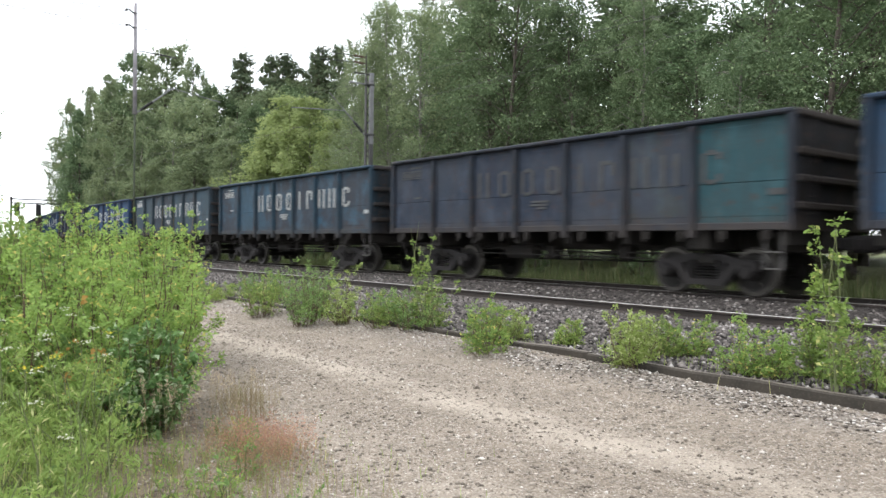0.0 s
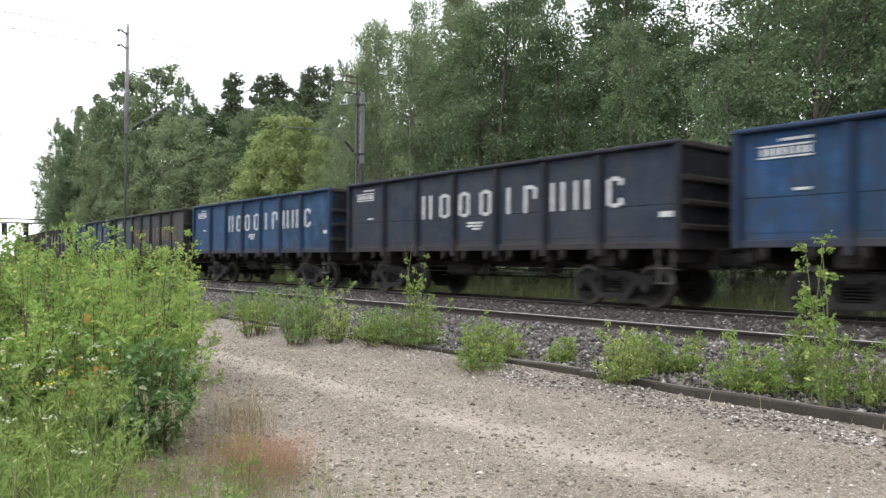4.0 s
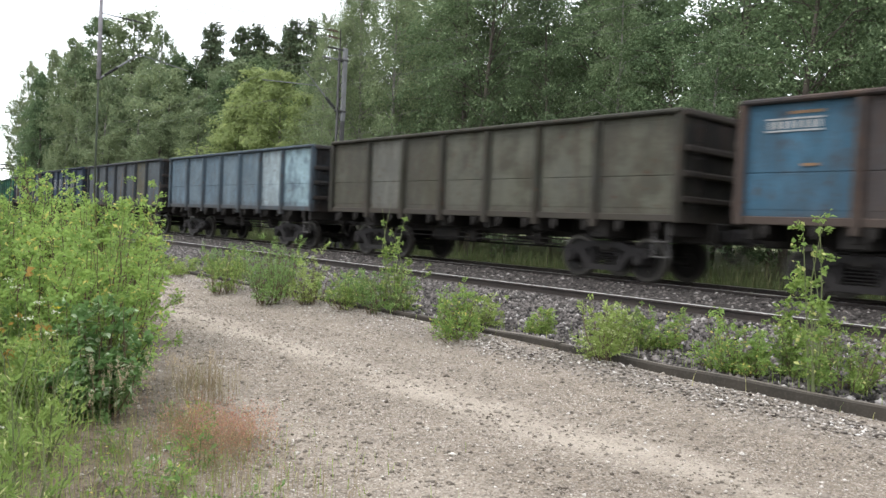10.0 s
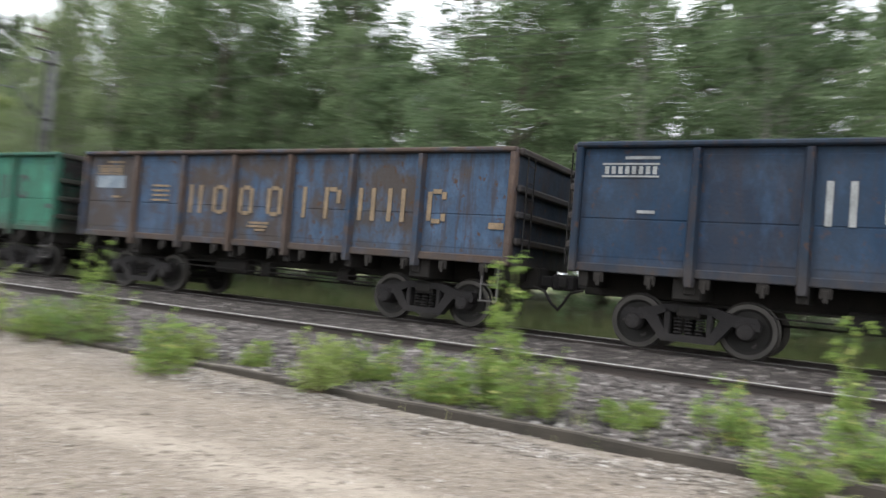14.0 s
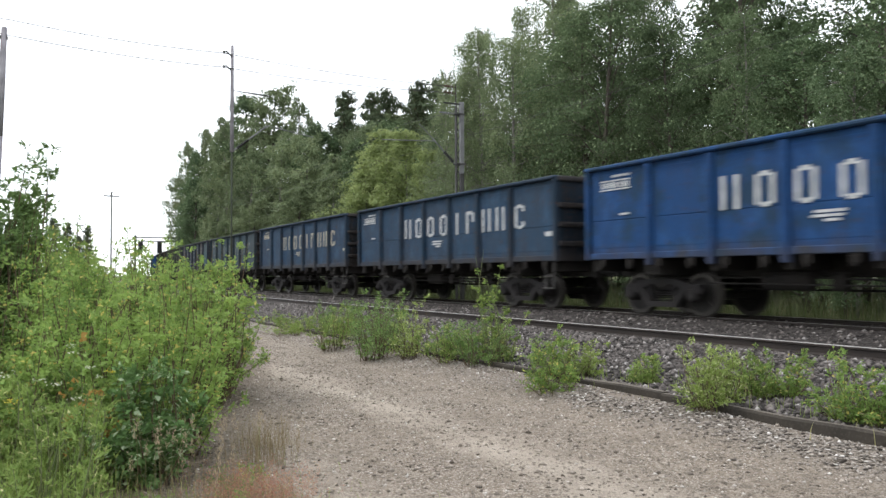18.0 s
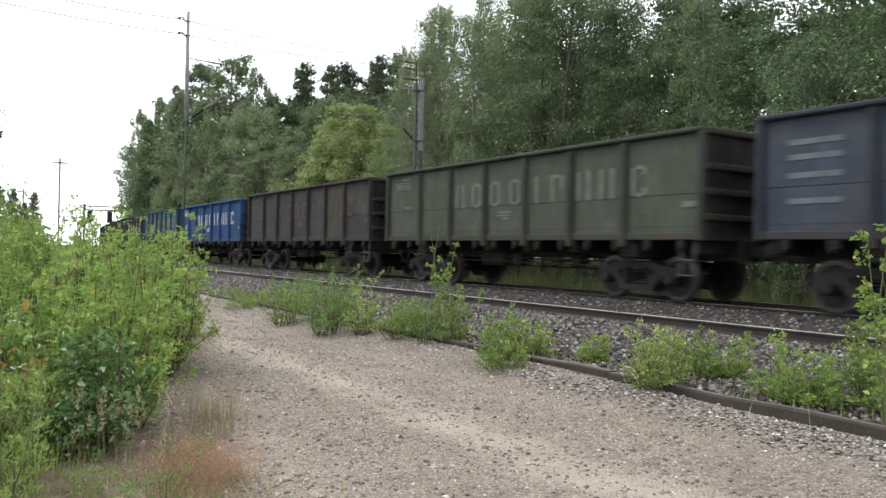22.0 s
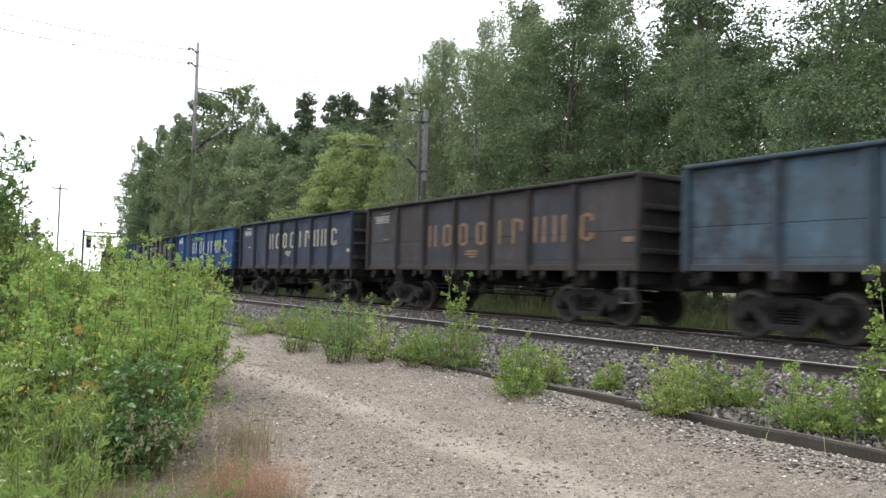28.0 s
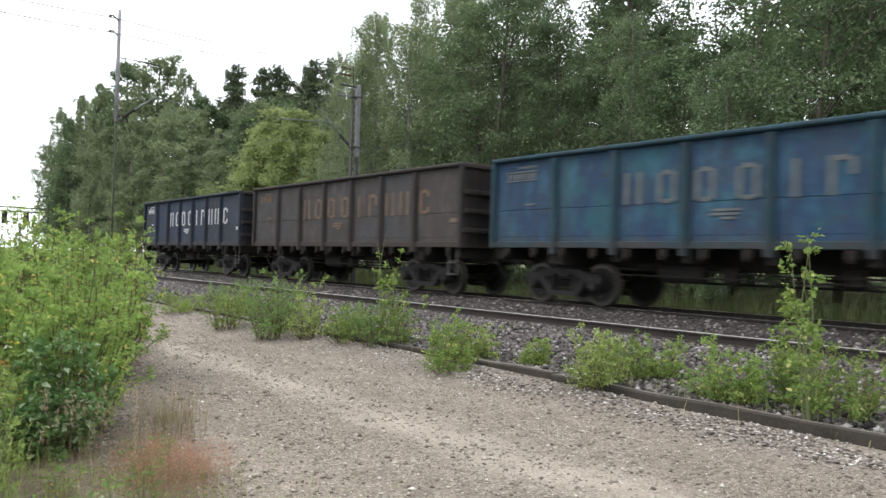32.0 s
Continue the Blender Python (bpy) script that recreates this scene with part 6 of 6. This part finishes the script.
def make_lattice_mast(x, y, top):
    mast = thing("catenary_mast", "grey lattice steel mast of the overhead line with a bracket", "mast", (x, y, -0.4))
    h = top + 0.4
    s = Shape().box(-0.09, 0.09, -0.07, 0.07, 5.6, h, 0.01)
    part("channel", s.mesh("channel", M_GALV), mast, (0.12, -0.02, 0), "pale galvanised channel")
    part("channel", Shape().box(-0.08, 0.08, -0.07, 0.07, 0, 5.6, 0.01).mesh("channel", M_DARKSTEEL), mast, (0.12, -0.02, 0), "dark foot of the channel")
    part("channel", Shape().box(-0.035, 0.035, -0.06, 0.06, 0, h - 0.25, 0.01).mesh("channel", M_DARKSTEEL), mast, (-0.14, 0, 0), "dark steel channel")
    z, flip = 0.4, 1
    lacing = {k: Shape().tube([(-0.13 * k, 0.0, 0), (0.10 * k, 0.0, 0.30)], 0.02, 5).mesh("lacing_bar", M_DARKSTEEL) for k in (1, -1)}
    while z < h - 0.5:
        part("lacing_bar", lacing[flip], mast, (0.0, -0.02 if flip > 0 else 0.05, z))
        z, flip = z + 0.30, -flip
    part("spike", Shape().tube([(-0.14, 0, h - 0.3), (-0.14, 0, h + 0.75)], [0.03, 0.022], 7).mesh("spike", M_DARKSTEEL), mast)
    bead = Shape().lathe("x", [(-0.03, 0.03), (0.0, 0.06), (0.03, 0.03)], 8).mesh("insulator_disc", M_INSUL)
    for dz in (0.35, 0.62):
        rod = part("strain_insulator", Shape().tube([(-0.14, 0, h + dz), (-0.75, 0.05, h + dz + 0.02)], 0.02, 6).mesh("strain_insulator", M_INSUL), mast)
        for i in range(5):
            part("insulator_disc", bead, rod, (-0.30 - 0.09 * i, 0.02, h + dz + 0.01))
    s = Shape()
    s.tube([(-0.2, 0, 6.0), (-1.25, 0.0, 6.98)], 0.032, 7)
    s.tube([(-1.25, 0, 6.98), (-1.9, 0.0, 7.55)], 0.022, 7)
    s.tube([(-1.15, 0, 6.9), (-3.6, 0.0, 6.75)], 0.022, 6)
    part("cantilever", s.mesh("cantilever", M_GALV), mast)
    part("arm", Shape().box(-0.95, 0.16, -0.03, 0.03, 8.1, 8.17, 0.01).mesh("arm", M_GALV), mast)
    part("arm", Shape().box(-0.75, 0.05, -0.03, 0.03, h - 0.12, h - 0.06, 0.01).mesh("arm", M_DARKSTEEL), mast)
    low, high = Vector((-0.28, 0, 6.075)), Vector((-0.72, 0, 6.485))
    rod = part("insulator", Shape().tube([low, high], 0.045, 8).mesh("insulator", M_SIGNAL), mast)
    disc = Shape().lathe("x", [(-0.03, 0.04), (0.0, 0.09), (0.03, 0.04)], 10).mesh("insulator_disc", M_SIGNAL)
    for i in range(7):
        p = low.lerp(high, (i + 0.5) / 7)
        part("insulator_disc", disc, rod, pose(p.x, p.y, p.z, 0, 43, 0))
    for z in (6.0, 8.13):
        part("clamp", Shape().box(-0.22, 0.24, -0.10, 0.10, -0.04, 0.04, 0.01).mesh("clamp", M_DARKSTEEL), mast, (0, 0, z))
    part("footing", Shape().box(-0.45, 0.45, -0.4, 0.4, -0.3, 0.12, 0.04).mesh("footing", M_SLEEPER), mast)


def make_feeder_pole(x, y, top, radius, arms):
    pole = thing("feeder_pole", "slender grey-brown pole carrying feeder wires and a cantilever", "pole", pose(x, y, -0.4, 0, 0.0 if arms else 1.8, 0))
    h = top + 0.4
    part("shaft", Shape().tube([(0, 0, 6.1), (0, 0, h * 0.8), (0, 0, h)], [radius, radius * 0.95, radius * 0.75], 10).mesh("shaft", M_POLE, smooth=True), pole)
    part("foot", Shape().tube([(0, 0, 0), (0, 0, 6.1)], [radius * (0.42 if arms else 1.1), radius * (0.5 if arms else 1.0)], 10).mesh("foot", M_FOOT if arms else M_POLE, smooth=True), pole)
    for z in (h - 0.32, h - 0.88):
        s = Shape()
        s.tube([(0, 0, z - 0.12), (-0.25, -0.05, z + 0.06), (-0.33, -0.05, z - 0.02)], 0.03, 6)
        s.lathe("z", [(z - 0.05, 0.03), (z - 0.02, 0.055), (z + 0.02, 0.055), (z + 0.06, 0.03)], 8, at=(-0.33, -0.05, 0))
        part("insulator_bracket", s.mesh("insulator_bracket", M_DARKSTEEL), pole)
    if arms:
        part("arm", Shape().tube([(0, 0, 8.5), (0.5, -0.05, 8.47), (0.9, -0.1, 8.44), (1.5, -0.15, 8.4)], [0.018, 0.02, 0.035, 0.025], 6).mesh("arm", M_DARKSTEEL), pole)
        s = Shape()
        s.tube([(0.05, 0, 6.15), (1.4, 0.0, 7.25)], 0.035, 6)
        s.tube([(1.4, 0, 7.25), (3.3, 0, 6.95)], 0.02, 6)
        part("cantilever", s.mesh("cantilever", M_GALV), pole)
        low, high = Vector((0.2, 0, 6.272)), Vector((0.64, 0, 6.63))
        rod = part("insulator", Shape().tube([low, high], 0.04, 8).mesh("insulator", M_SIGNAL), pole)
        disc = Shape().lathe("x", [(-0.02, 0.03), (0.0, 0.075), (0.02, 0.03)], 10).mesh("insulator_disc", M_SIGNAL)
        for i in range(8):
            p = low.lerp(high, (i + 0.5) / 8)
            part("insulator_disc", disc, rod, pose(p.x, p.y, p.z, 0, -39, 0))
    else:
        part("crossarm", Shape().box(-0.55, 0.12, -0.06, 0.06, h - 0.42, h - 0.30, 0.015).mesh("crossarm", M_DARKSTEEL), pole)
        part("switch_box", Shape().box(-0.42, -0.2, -0.12, 0.12, h - 2.35, h - 2.05, 0.02).mesh("switch_box", M_DARKSTEEL), pole)


def make_gantry():
    """Far signal bridge over the line."""
    g = thing("signal_gantry", "distant steel signal gantry across the track with two dark signals", "gantry", (0, 101, 0))
    part("leg", Shape().box(15.1, 15.35, -0.12, 0.12, -0.4, 6.3, 0.02).mesh("leg", M_DARKSTEEL), g)
    part("leg", Shape().box(20.7, 20.95, -0.12, 0.12, -0.4, 7.2, 0.02).mesh("leg", M_DARKSTEEL), g)
    s = Shape()
    for z in (5.5, 6.0):
        s.box(15.1, 20.9, -0.08, 0.08, z - 0.08, z + 0.08, 0.01)
    for i in range(11):
        s.tube([(15.2 + 0.5 * i, 0, 5.5 + 0.5 * (i % 2)), (15.7 + 0.5 * i, 0, 6.0 - 0.5 * (i % 2))], 0.02, 4)
    part("beam", s.mesh("beam", M_DARKSTEEL), g)
    for x in (15.85, 18.25):
        sig = part("signal", Shape().box(-0.32, 0.32, -0.08, 0.05, -1.5, 0.0, 0.04).mesh("signal", M_SIGNAL), g, (x, -0.2, 5.4), "black signal head with hoods")
        s = Shape()
        for z in (-0.35, -0.75, -1.15):
            s.lathe("y", [(-0.30, 0.14), (-0.08, 0.16)], 10, at=(0, 0, z))
        part("hood", s.mesh("hood", M_SIGNAL), sig)
    for x, y, top in ((12.6, 104, 12.2), (4.9, 104, 12.0), (10.8, 135, 10.0)):
        m = thing("distant_mast", "thin distant overhead line mast with a crossarm", "mast", (x, y, -0.4))
        part("shaft", Shape().box(-0.1, 0.1, -0.1, 0.1, 0, top + 0.4, 0.01).mesh("shaft", M_GALV), m)
        part("crossarm", Shape().box(-1.0, 1.0, -0.06, 0.06, top - 0.25, top - 0.1, 0.01).mesh("crossarm", M_DARKSTEEL), m)


def make_line_side():
    make_lattice_mast(16.85, 20.4, 8.25)
    make_lattice_mast(16.85, -39.0, 8.25)
    make_feeder_pole(7.75, 22.3, 9.85, 0.075, True)
    make_feeder_pole(-0.24, 22.6, 9.45, 0.125, False)
    make_gantry()
    for x, zl, zm, zr in ((0.2, 9.72, 9.50, 8.87), (-0.1, 9.2, 8.95, 8.60)):
        make_wire("feeder_wire", "thin feeder wire strung between the poles", [(-40, 24, zl + 0.6), (x, 22.55, zl), (7.42, 22.25, zm), (16.1, 20.45, zr)], 0.016, 0.12)
    make_wire("stay_wire", "fine stay wire below the feeder wires", [(-0.1, 22.6, 9.05), (7.7, 22.3, 8.8)], 0.008, 0.1)
    make_wire("messenger_wire", "sagging messenger wire above the track", [(14.2, 140, 7.1), (14.2, 78, 7.1), (14.2, 20.4, 7.05), (14.2, -39, 7.05), (14.2, -98, 7.05)], 0.006, 0.9)
    make_wire("contact_wire", "taut contact wire above the track", [(14.1, 140, 5.75), (14.1, 20.4, 5.75), (14.1, -98, 5.75)], 0.0045, 0.02)
    make_wire("distant_wire", "distant overhead wires across the clearing", [(-30, 103, 12.2), (4.9, 104, 11.9), (12.6, 104, 12.1), (40, 106, 11.4)], 0.032, 0.25)
    make_wire("distant_wire", "distant overhead wires across the clearing", [(4.9, 104, 11.3), (12.6, 104, 11.5), (40, 106, 10.9)], 0.028, 0.25)


# ---- movement ----
def motions():
    """The wagons roll past; their wheelsets turn while they are near."""
    for i, wagon in enumerate(WAGON_THINGS):
        start = 12.0 + PITCH * (i + FIRST) - BODY / 2
        rows = []
        for t in np.arange(0, SECONDS + 0.01, 1.0):
            px, py, a = track_point(start - train_way(t), 14.06)
            rows.append((t, pose(px, py, 0, 0, 0, a)))
        walk(wagon, rows)
        near = [k / FPS for k in range(int(SECONDS * FPS) + 1) if -22 < start - train_way(k / FPS) < 34]
        for ob in [o for o in wagon.children_recursive if o.name.split(".")[0] == "wheelset"]:
            p = ob.matrix_basis.translation.copy()
            times = sorted({0.0, SECONDS, *near})
            ref = train_way(near[0]) if near else 0.0
            rows = []
            for t in times:
                s = (min(max(train_way(t), ref), train_way(near[-1])) - ref) / 0.475 if near else 0.0
                rows.append((t, Matrix.Translation(p) @ Matrix.Rotation(s, 4, "X")))
            walk(ob, rows)


make_ground()
scatter_stones()
make_tracks()
make_edging()
make_train()
plant_forest()
plant_bushes()
plant_grass()
make_line_side()
motions()
